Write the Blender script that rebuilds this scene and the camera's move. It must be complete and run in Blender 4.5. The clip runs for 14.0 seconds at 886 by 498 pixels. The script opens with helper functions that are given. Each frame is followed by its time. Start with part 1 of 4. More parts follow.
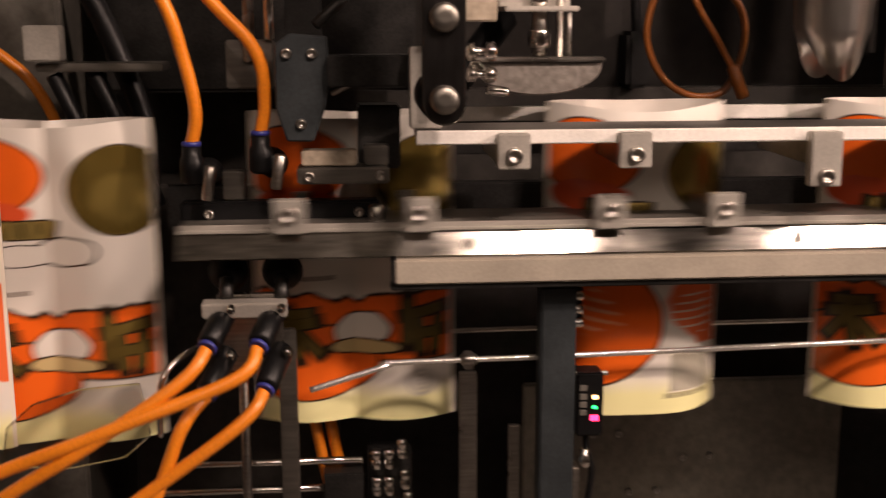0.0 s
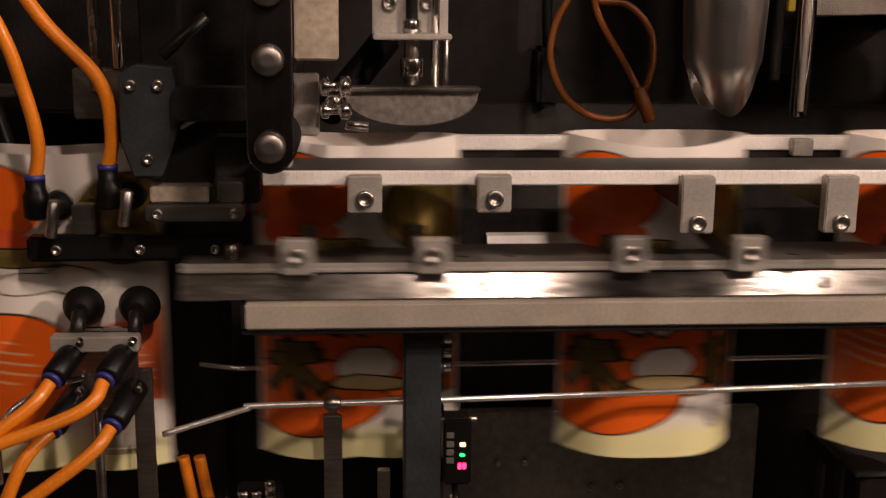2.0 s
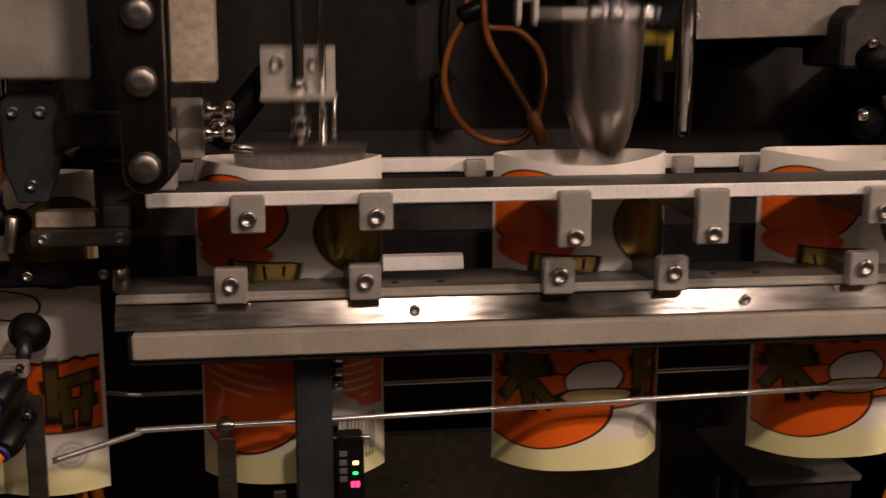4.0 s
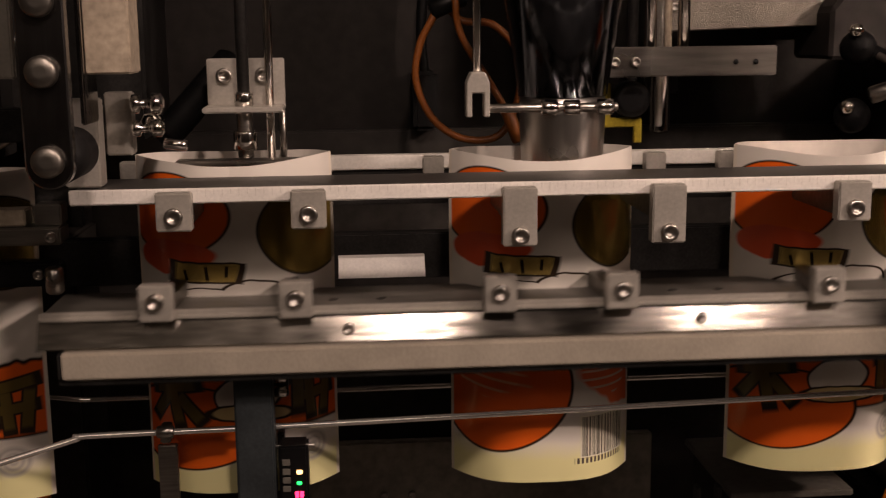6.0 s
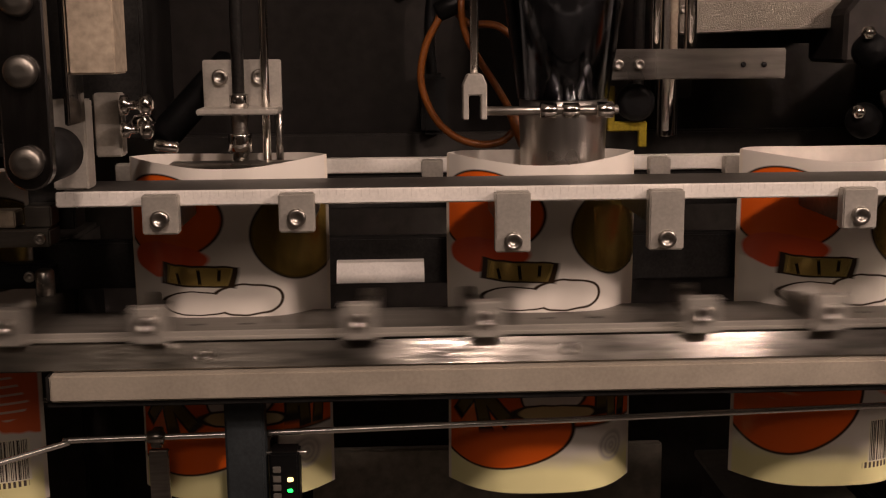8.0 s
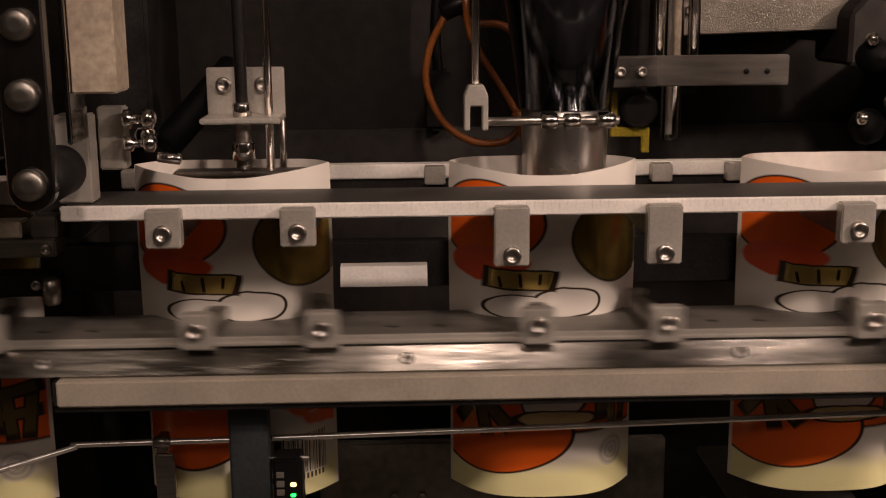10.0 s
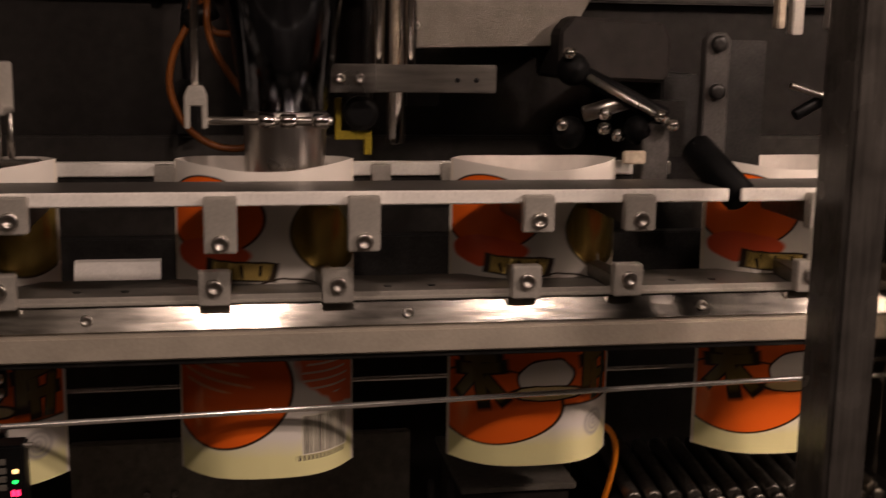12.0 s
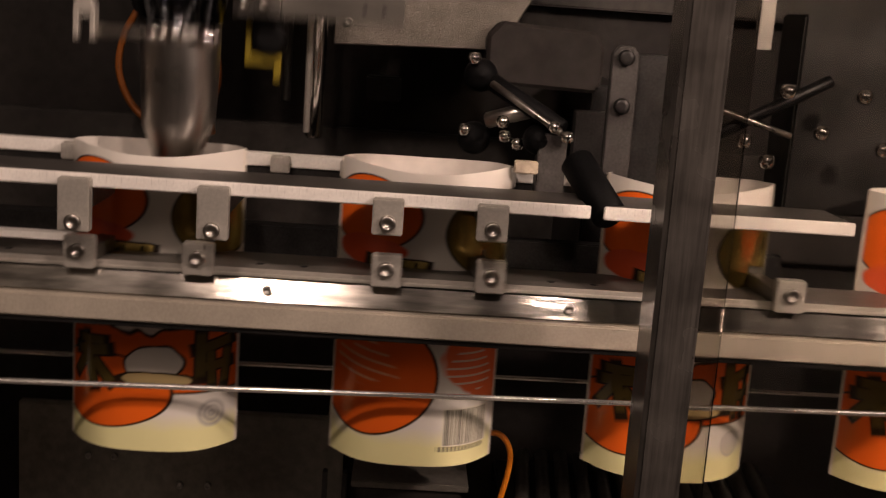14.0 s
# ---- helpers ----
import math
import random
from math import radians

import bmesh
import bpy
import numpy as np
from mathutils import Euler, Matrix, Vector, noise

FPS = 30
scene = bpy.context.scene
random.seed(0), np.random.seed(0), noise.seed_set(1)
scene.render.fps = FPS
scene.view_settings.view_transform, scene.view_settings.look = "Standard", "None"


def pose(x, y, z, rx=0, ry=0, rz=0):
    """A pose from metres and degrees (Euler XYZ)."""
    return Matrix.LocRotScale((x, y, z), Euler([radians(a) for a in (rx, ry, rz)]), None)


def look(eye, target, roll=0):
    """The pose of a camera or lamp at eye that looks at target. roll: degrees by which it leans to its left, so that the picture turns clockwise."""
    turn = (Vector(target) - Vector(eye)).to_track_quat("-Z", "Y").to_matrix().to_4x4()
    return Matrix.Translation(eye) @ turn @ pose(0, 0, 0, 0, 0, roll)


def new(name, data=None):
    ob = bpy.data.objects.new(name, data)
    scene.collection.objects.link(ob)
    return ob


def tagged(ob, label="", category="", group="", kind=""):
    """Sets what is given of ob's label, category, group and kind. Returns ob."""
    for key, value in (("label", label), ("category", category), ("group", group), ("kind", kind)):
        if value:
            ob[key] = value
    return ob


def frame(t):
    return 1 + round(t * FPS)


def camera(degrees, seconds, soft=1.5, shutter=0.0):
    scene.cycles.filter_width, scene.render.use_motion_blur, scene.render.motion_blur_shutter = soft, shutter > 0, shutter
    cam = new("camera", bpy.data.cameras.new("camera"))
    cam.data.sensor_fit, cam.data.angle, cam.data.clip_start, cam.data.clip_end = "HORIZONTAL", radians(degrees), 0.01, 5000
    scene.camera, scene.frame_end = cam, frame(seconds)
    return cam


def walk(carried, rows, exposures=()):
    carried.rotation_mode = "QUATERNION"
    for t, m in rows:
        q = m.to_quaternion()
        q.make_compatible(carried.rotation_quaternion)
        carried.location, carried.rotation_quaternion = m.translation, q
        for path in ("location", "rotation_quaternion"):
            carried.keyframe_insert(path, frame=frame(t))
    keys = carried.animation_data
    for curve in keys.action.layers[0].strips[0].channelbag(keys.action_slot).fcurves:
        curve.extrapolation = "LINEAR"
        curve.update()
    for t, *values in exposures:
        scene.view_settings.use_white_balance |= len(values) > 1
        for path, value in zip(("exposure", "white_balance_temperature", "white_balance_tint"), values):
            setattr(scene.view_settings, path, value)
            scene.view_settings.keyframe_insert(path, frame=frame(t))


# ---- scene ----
cam = camera(41.7, 14.0, soft=1.15, shutter=0.65)
PATH = [
    (0, (-0.1070, -0.7459, 1.0940), (0.0524, 1.2071, 0.6943), -0.12),
    (0.5, (-0.0980, -0.7662, 1.1090), (0.1401, 1.1688, 0.6649), 0.34),
    (1, (-0.0780, -0.7567, 1.1140), (0.1765, 1.1743, 0.6651), 0.23),
    (1.5, (-0.0380, -0.7137, 1.1400), (0.1719, 1.2073, 0.6282), 0.56),
    (2, (-0.0060, -0.7069, 1.1310), (0.1442, 1.2361, 0.6882), 0.62),
    (2.2, (-0.0060, -0.7294, 1.1260), (0.1487, 1.2176, 0.7005), -0.23),
    (2.4, (-0.0030, -0.7328, 1.1220), (0.1472, 1.2172, 0.7049), -0.57),
    (2.5, (0.0010, -0.7301, 1.1210), (0.1415, 1.2199, 0.7030), -0.34),
    (2.7, (0.0090, -0.7314, 1.1200), (0.1381, 1.2196, 0.6993), -0.02),
    (3, (-0.0030, -0.7228, 1.1290), (0.2290, 1.2142, 0.6877), -0.18),
    (3.3, (-0.0160, -0.6921, 1.1370), (0.2580, 1.2379, 0.6908), -1.31),
    (3.5, (-0.0090, -0.6821, 1.1350), (0.2606, 1.2549, 0.7149), 0.00),
    (4, (0.0280, -0.7266, 1.1210), (0.2821, 1.2204, 0.7433), 0.01),
    (4.1, (0.0370, -0.7307, 1.1190), (0.2783, 1.2193, 0.7521), 0.21),
    (4.2, (0.0440, -0.7287, 1.1190), (0.2795, 1.2223, 0.7499), 0.01),
    (6.3, (0.1080, -0.6991, 1.1040), (0.2277, 1.2639, 0.7456), -0.56),
    (6.5, (0.1090, -0.7011, 1.1020), (0.1961, 1.2659, 0.7554), -0.44),
    (7, (0.1200, -0.6541, 1.1220), (0.1886, 1.3059, 0.7260), -0.44),
    (7.5, (0.1320, -0.6819, 1.1090), (0.2283, 1.2811, 0.7419), -0.34),
    (8, (0.1350, -0.6875, 1.1050), (0.2254, 1.2775, 0.7524), -0.45),
    (8.2, (0.1350, -0.6903, 1.1050), (0.2278, 1.2747, 0.7545), -0.48),
    (10.3, (0.1520, -0.6871, 1.1390), (0.2015, 1.2659, 0.7128), -0.74),
    (10.4, (0.1600, -0.6659, 1.1390), (0.1982, 1.2861, 0.7070), -1.09),
    (10.5, (0.1670, -0.6557, 1.1390), (0.2080, 1.2943, 0.6942), -1.05),
    (11, (0.1670, -0.7005, 1.1210), (0.3933, 1.2375, 0.6881), 0.80),
    (11.5, (0.1850, -0.7409, 1.1100), (0.5215, 1.1951, 0.7416), 0.09),
    (12, (0.2190, -0.7521, 1.1210), (0.5671, 1.1829, 0.7579), 0.94),
    (12.1, (0.2320, -0.7441, 1.1250), (0.5770, 1.1889, 0.7474), 1.05),
    (12.2, (0.2530, -0.7350, 1.1290), (0.5708, 1.2010, 0.7449), 1.76),
    (12.5, (0.3160, -0.7347, 1.1450), (0.5534, 1.2133, 0.7654), 2.09),
    (13, (0.3870, -0.7902, 1.1380), (0.4885, 1.1668, 0.7408), 2.33),
    (13.5, (0.4140, -0.7848, 1.1360), (0.5198, 1.1782, 0.7678), 0.80),
    (14, (0.4280, -0.7785, 1.1400), (0.5038, 1.1815, 0.7448), 4.07),
]
walk(cam, [(t, look(eye, target, roll)) for t, eye, target, roll in PATH], [(0.0, 1.05), (0.3, 0.8), (0.6, 0.65), (1.5, 0.4), (3.0, 0.3), (4.0, 0.08), (6.3, 0.12), (8.0, 0.1), (10.3, 0.1), (10.9, -0.2), (12.5, -0.3), (13.2, -0.05), (14.0, 0.05)])

# ---- world and lights ----
world = bpy.data.worlds.new("room_air")
scene.world = world
world.use_nodes = True
world.node_tree.nodes["Background"].inputs[0].default_value = (1.0, 0.86, 0.7, 1)
world.node_tree.nodes["Background"].inputs[1].default_value = 0.03


def work_lamp(x, y, z, size, watts, aim):
    """One of the three square work lights over the machine's front opening."""
    lamp = bpy.data.lights.new("work_lamp", "AREA")
    lamp.shape, lamp.size, lamp.energy = "SQUARE", size, watts
    lamp.color = (1.0, 0.74, 0.62)
    ob = new("work_lamp", lamp)
    ob.matrix_world = look((x, y, z), aim)
    return ob


work_lamp(0.22, -0.7, 1.74, 0.08, 4.7, (0.2, 0, 0.98))
work_lamp(0.69, -0.7, 1.74, 0.07, 2.0, (0.5, 0, 0.98))
work_lamp(1.4, -0.85, 1.72, 0.1, 12.5, (0.1, 0, 0.98))


# added unseen fill, high and to the front, lifts the machine's dark shadows
fill_light = bpy.data.lights.new("ceiling_light", "AREA")
fill_light.shape, fill_light.size, fill_light.energy = "SQUARE", 1.2, 11.0
fill_light.color = (1.0, 0.76, 0.62)
new("ceiling_light", fill_light).matrix_world = look((-0.3, -2.4, 2.78), (0.1, 0.0, 0.9))


# ---- materials ----
def material(name, color, rough=0.5, metal=0.0, grain=60.0, vary=0.15, bump=0.15, stretch=(1, 1, 1), spots=0.0, coat=0.0, spread=0.12, gloss=0.5):
    """Base colour varied by fine grain and broad stains, with a little relief."""
    m = bpy.data.materials.new(name)
    m.use_nodes = True
    nt = m.node_tree
    n, l = nt.nodes, nt.links
    b = n["Principled BSDF"]
    b.inputs["Metallic"].default_value = metal
    b.inputs["Coat Weight"].default_value = coat
    b.inputs["Specular IOR Level"].default_value = gloss
    co = n.new("ShaderNodeTexCoord")
    mp = n.new("ShaderNodeMapping")
    mp.inputs["Scale"].default_value = stretch
    l.new(co.outputs["Object"], mp.inputs[0])
    fine = n.new("ShaderNodeTexNoise")
    fine.inputs["Scale"].default_value, fine.inputs["Detail"].default_value = grain * 8, 4
    l.new(mp.outputs[0], fine.inputs["Vector"])
    broad = n.new("ShaderNodeTexNoise")
    broad.inputs["Scale"].default_value, broad.inputs["Detail"].default_value = grain * 0.45, 3
    l.new(co.outputs["Object"], broad.inputs["Vector"])
    mix = n.new("ShaderNodeMix")
    mix.data_type, mix.blend_type = "RGBA", "MULTIPLY"
    mix.inputs[0].default_value = 1.0
    ramp = n.new("ShaderNodeMapRange")
    ramp.inputs[1].default_value, ramp.inputs[2].default_value = 0.3, 0.7
    ramp.inputs[3].default_value, ramp.inputs[4].default_value = 1 - vary, 1 + vary * 0.4
    l.new(fine.outputs[0], ramp.inputs[0])
    ramp2 = n.new("ShaderNodeMapRange")
    ramp2.inputs[1].default_value, ramp2.inputs[2].default_value = 0.35, 0.65
    ramp2.inputs[3].default_value, ramp2.inputs[4].default_value = 1 - vary * 1.4 - spots, 1.0
    l.new(broad.outputs[0], ramp2.inputs[0])
    mul = n.new("ShaderNodeMath")
    mul.operation = "MULTIPLY"
    l.new(ramp.outputs[0], mul.inputs[0])
    l.new(ramp2.outputs[0], mul.inputs[1])
    mix.inputs[6].default_value = (*color, 1)
    l.new(mul.outputs[0], mix.inputs[7])
    l.new(mix.outputs[2], b.inputs["Base Color"])
    rr = n.new("ShaderNodeMapRange")
    rr.inputs[3].default_value, rr.inputs[4].default_value = max(0.03, rough - spread), min(1, rough + spread)
    l.new(broad.outputs[0], rr.inputs[0])
    l.new(rr.outputs[0], b.inputs["Roughness"])
    bp = n.new("ShaderNodeBump")
    bp.inputs["Strength"].default_value, bp.inputs["Distance"].default_value = bump, 0.0006
    l.new(fine.outputs[0], bp.inputs["Height"])
    l.new(bp.outputs[0], b.inputs["Normal"])
    return m


STEEL = material("brushed_steel", (0.5, 0.47, 0.43), 0.3, 1.0, stretch=(0.06, 1, 1), vary=0.25, bump=0.1)
PLATE = material("mill_steel", (0.3, 0.28, 0.25), 0.42, 1.0, grain=30, stretch=(0.1, 1, 1), vary=0.25)
CHROME = material("chrome", (0.75, 0.72, 0.68), 0.1, 1.0, vary=0.05, bump=0.03)
ALU = material("clear_anodised_aluminium", (0.52, 0.49, 0.44), 0.42, 0.55, vary=0.12, bump=0.1)
# white of the strips; holds front light on the rail, reflection on the slide
WHITE = material("white_strip_finish", (0.78, 0.75, 0.7), 0.4, 0.0, vary=0.1, bump=0.08)
APRON = material("beige_anodised_bar", (0.44, 0.395, 0.325), 0.45, 0.25, vary=0.1, bump=0.06)
DARKTOP = material("shaded_rail_top", (0.12, 0.11, 0.1), 0.4, 0.6, vary=0.2)
BLACK = material("black_plastic", (0.006, 0.006, 0.0065), 0.4, 0.0, vary=0.3, gloss=0.25)
RUBBER = material("black_rubber", (0.008, 0.0075, 0.0075), 0.6, 0.0, vary=0.3, gloss=0.2)
DARK = material("blackened_steel", (0.05, 0.048, 0.046), 0.38, 0.7, vary=0.3)
SLATE = material("dark_painted_steel", (0.035, 0.042, 0.046), 0.4, 0.1, vary=0.25)
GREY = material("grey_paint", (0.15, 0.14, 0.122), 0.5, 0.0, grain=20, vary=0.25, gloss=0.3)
# grey-brown paint taken near black; the machine's inner shade is in this colour
WALLM = material("shaded_grey_paint", (0.024, 0.021, 0.019), 0.6, 0.0, grain=9, vary=0.3, bump=0.08, gloss=0.12)
PANELD = material("dark_machine_panel", (0.04, 0.036, 0.032), 0.55, 0.05, grain=12, vary=0.3, gloss=0.2)
ORANGE = material("orange_hose", (0.82, 0.24, 0.012), 0.35, 0.0, vary=0.12, coat=0.3)
BLUE = material("blue_collar", (0.03, 0.035, 0.22), 0.4)
YELLOW = material("yellow_enamel", (0.4, 0.3, 0.015), 0.45, vary=0.3)
ROOM = material("room_paint", (0.42, 0.38, 0.33), 0.8, grain=3)
FLOORM = material("room_floor", (0.2, 0.18, 0.16), 0.6, grain=3)
CEIL = material("room_ceiling", (0.6, 0.56, 0.5), 0.9, grain=3)
BEIGE = material("beige_block", (0.5, 0.42, 0.32), 0.5, grain=25, vary=0.3)
HAMMER = material("hammered_metal", (0.15, 0.135, 0.115), 0.46, 0.85, grain=110, vary=0.16, bump=1.0)
POLISHED = material("polished_steel", (0.34, 0.32, 0.29), 0.12, 1.0, grain=26, vary=0.5, stretch=(0.15, 1, 1), bump=0.2, spread=0.12)
SPOUT = material("satin_spout_steel", (0.6, 0.57, 0.53), 0.3, 1.0, grain=20, vary=0.15, stretch=(1, 1, 0.1))
# darker and browner than ORANGE, for the hoses behind the funnel
BROWNHOSE = material("brownish_orange_hose", (0.27, 0.08, 0.01), 0.4, vary=0.2)
ROD = material("ground_steel_rod", (0.85, 0.82, 0.78), 0.16, 0.85, vary=0.08, bump=0.03)
MARK = material("faint_scale_ink", (0.73, 0.7, 0.65), 0.5)
MILL = material("milled_beam_top", (0.21, 0.195, 0.172), 0.45, 0.5, grain=30, stretch=(0.08, 1, 1), vary=0.2)
MATT = material("matt_black_plastic", (0.004, 0.004, 0.0042), 0.6, 0.0, vary=0.3, gloss=0.07)
COVER = material("brownish_grey_cover", (0.3, 0.275, 0.23), 0.5, 0.0, grain=14, vary=0.25, gloss=0.3)
LEVERM = material("dull_grey_lever", (0.085, 0.08, 0.075), 0.42, 0.3, vary=0.3, gloss=0.3)
BLADE = material("worn_cast_blade", (0.45, 0.41, 0.37), 0.4, 0.7, grain=25, vary=0.35, bump=0.4)
ARMM = material("dark_ground_steel", (0.2, 0.19, 0.19), 0.24, 1.0, grain=25, vary=0.3, stretch=(1, 1, 0.15), bump=0.08)
FUNNELM = material("dark_polished_steel", (0.12, 0.13, 0.15), 0.16, 1.0, grain=20, vary=0.3, stretch=(1, 1, 0.1), bump=0.05)


def glow(name, color, power):
    m = bpy.data.materials.new(name)
    m.use_nodes = True
    b = m.node_tree.nodes["Principled BSDF"]
    b.inputs["Base Color"].default_value = (*color, 1)
    b.inputs["Emission Color"].default_value = (*color, 1)
    b.inputs["Emission Strength"].default_value = power
    return m


GREEN_LED = glow("green_led", (0.02, 0.9, 0.12), 3.0)
RED_LED = glow("red_digits", (1.0, 0.03, 0.12), 3.0)
AMBER_LED = glow("amber_led", (1.0, 0.6, 0.25), 2.5)

ACRYLIC = bpy.data.materials.new("clear_acrylic")
ACRYLIC.use_nodes = True
_b = ACRYLIC.node_tree.nodes["Principled BSDF"]
_b.inputs["Base Color"].default_value = (0.7, 0.68, 0.64, 1)
_b.inputs["Transmission Weight"].default_value = 1.0
_b.inputs["Roughness"].default_value, _b.inputs["IOR"].default_value = 0.02, 1.45


# ---- mesh helpers ----
def box(bm, x0, x1, y0, y1, z0, z1, bevel=0.0006):
    got = bmesh.ops.create_cube(bm, size=1.0, matrix=Matrix.Translation(((x0 + x1) / 2, (y0 + y1) / 2, (z0 + z1) / 2)) @ Matrix.Diagonal((x1 - x0, y1 - y0, z1 - z0, 1)))
    if bevel:
        edges = {e for v in got["verts"] for e in v.link_edges}
        bmesh.ops.bevel(bm, geom=list(edges), offset=bevel, segments=2, affect="EDGES", clamp_overlap=True)
    return bm


def prism(bm, outline, a, b, axis="y", bevel=0.0006):
    """An outline of (u, v) pushed from a to b along an axis."""
    def place(u, v, w):
        return {"y": (u, w, v), "x": (w, u, v), "z": (u, v, w)}[axis]
    low = [bm.verts.new(place(u, v, a)) for u, v in outline]
    top = [bm.verts.new(place(u, v, b)) for u, v in outline]
    faces = [bm.faces.new(low), bm.faces.new(top[::-1])]
    k = len(low)
    for i in range(k):
        faces.append(bm.faces.new((low[i], top[i], top[(i + 1) % k], low[(i + 1) % k])))
    bmesh.ops.recalc_face_normals(bm, faces=faces)
    if bevel:
        bmesh.ops.bevel(bm, geom=list({e for f in faces for e in f.edges}), offset=bevel, segments=1, affect="EDGES", clamp_overlap=True)
    return bm


def lathe(bm, profile, centre, axis="z", steps=24, turn=1.0):
    """Spin (radius, along) pairs round an axis through centre."""
    c = Vector(centre)
    rings = []
    for r, h in profile:
        ring = []
        for i in range(steps):
            a = 2 * math.pi * i / steps
            p, q = r * math.cos(a), r * math.sin(a)
            v = {"z": (p, q, h), "y": (p, h, q), "x": (h, p, q)}[axis]
            ring.append(bm.verts.new(c + Vector(v)))
        rings.append(ring)
    faces = []
    for a, b in zip(rings, rings[1:]):
        for i in range(steps):
            faces.append(bm.faces.new((a[i], a[(i + 1) % steps], b[(i + 1) % steps], b[i])))
    if profile[0][0] > 1e-6:
        faces.append(bm.faces.new(rings[0]))
    if profile[-1][0] > 1e-6:
        faces.append(bm.faces.new(rings[-1]))
    for f in faces:
        f.smooth = len(f.verts) == 4
    bmesh.ops.recalc_face_normals(bm, faces=faces)
    return bm


def rod(bm, a, b, r, steps=16):
    """A round bar from a to b with chamfered ends."""
    a, b = Vector(a), Vector(b)
    d = b - a
    n = d.length
    m = Matrix.Translation(a) @ d.to_track_quat("Z", "Y").to_matrix().to_4x4()
    c = min(r * 0.25, n * 0.2)
    sub = bmesh.new()
    lathe(sub, [(r - c, 0), (r, c), (r, n - c), (r - c, n)], (0, 0, 0), "z", steps)
    bmesh.ops.transform(sub, matrix=m, verts=sub.verts)
    me = bpy.data.meshes.new("tmp")
    sub.to_mesh(me)
    sub.free()
    bm.from_mesh(me)
    bpy.data.meshes.remove(me)
    return bm


def hose(bm, points, r, steps=10, fine=8):
    """A round hose through points, smoothed."""
    p = [Vector(q) for q in points]
    path = []
    for i in range(len(p) - 1):
        a, b, c, d = p[max(i - 1, 0)], p[i], p[i + 1], p[min(i + 2, len(p) - 1)]
        for j in range(fine):
            t = j / fine
            path.append(0.5 * (2 * b + (c - a) * t + (2 * a - 5 * b + 4 * c - d) * t * t + (3 * b - a - 3 * c + d) * t ** 3))
    path.append(p[-1])
    side = None
    rings = []
    for i, q in enumerate(path):
        t = (path[min(i + 1, len(path) - 1)] - path[max(i - 1, 0)]).normalized()
        if side is None:
            side = t.orthogonal().normalized()
        side = (side - t * side.dot(t)).normalized()
        up = t.cross(side)
        rings.append([bm.verts.new(q + r * (math.cos(2 * math.pi * k / steps) * side + math.sin(2 * math.pi * k / steps) * up)) for k in range(steps)])
    for a, b in zip(rings, rings[1:]):
        for k in range(steps):
            bm.faces.new((a[k], a[(k + 1) % steps], b[(k + 1) % steps], b[k])).smooth = True
    bm.faces.new(rings[0][::-1])
    bm.faces.new(rings[-1])
    return bm


def thing(name, at, label, category, group="", kind=""):
    ob = new(name)
    ob.location = at
    ob.empty_display_size = 0.02
    return tagged(ob, label, category, group, kind)


def root_of(ob):
    spot = Vector((0, 0, 0))
    while ob:
        spot += ob.location
        ob = ob.parent
    return spot


def part(name, bm, material, parent=None, label="", own=None):
    """Links a bmesh given in world places as one mesh under its thing or part."""
    spot = Vector(own) if own else (root_of(parent) if parent else Vector((0, 0, 0)))
    bmesh.ops.translate(bm, vec=-spot, verts=bm.verts)
    me = bpy.data.meshes.new(name)
    bm.to_mesh(me)
    bm.free()
    me.materials.append(material)
    ob = new(name, me)
    ob.parent = parent
    if parent:
        ob.location = spot - root_of(parent)
    else:
        ob.location = spot
    return tagged(ob, label)


def bar(name, parent, mat, x0, x1, y0, y1, z0, z1, bevel=0.0006, label=""):
    return part(name, box(bmesh.new(), x0, x1, y0, y1, z0, z1, bevel), mat, parent, label)


def screw_mesh(r, h):
    """A socket-head cap screw that faces -y, its seat at y = 0."""
    bm = bmesh.new()
    lathe(bm, [(r, 0), (r, -h * 0.75), (r * 0.86, -h), (r * 0.56, -h), (r * 0.5, -h * 0.35), (0.0, -h * 0.35)], (0, 0, 0), "y", 14)
    me = bpy.data.meshes.new("screw")
    bm.to_mesh(me)
    bm.free()
    me.materials.append(STEEL)
    return me


SCREW = screw_mesh(0.0056, 0.0035)
SMALL_SCREW = screw_mesh(0.0036, 0.003)
BIG_BOLT = screw_mesh(0.0085, 0.005)


def screw(parent, x, y, z, data=SCREW):
    ob = new("screw", data)
    ob.parent = parent
    ob.location = Vector((x, y, z)) - root_of(parent)
    return ob


# ---- the room ----
def slab(name, x0, x1, y0, y1, z0, z1, mat, label):
    ob = part(name, box(bmesh.new(), x0, x1, y0, y1, z0, z1, 0), mat)
    return tagged(ob, label, name.split("_")[0], "", "structure")


slab("floor", -3, 4, -4, 2, -0.1, 0, FLOORM, "dull grey workshop floor")
slab("ceiling", -3, 4, -4, 2, 2.8, 2.9, CEIL, "pale matt workshop ceiling")
slab("wall_north", -3, 4, 2, 2.1, 0, 2.8, ROOM, "plain dim workshop wall")
slab("wall_south", -3, 4, -4.1, -4, 0, 2.8, ROOM, "plain dim workshop wall")
slab("wall_west", -3.1, -3, -4, 2, 0, 2.8, ROOM, "plain dim workshop wall")
slab("wall_east", 4, 4.1, -4, 2, 0, 2.8, ROOM, "plain dim workshop wall")

# ---- the machine's fixed frame ----
FIRST, BEAM_TRAVEL = 0.24, 0.217
POUCH_Y, POUCH_TOP = 0.112, 1.029


def station(k):
    """Middle of a pouch station; the entry stations lie a little wider apart."""
    return FIRST + (0.2045 if k > 0 else 0.2145) * k


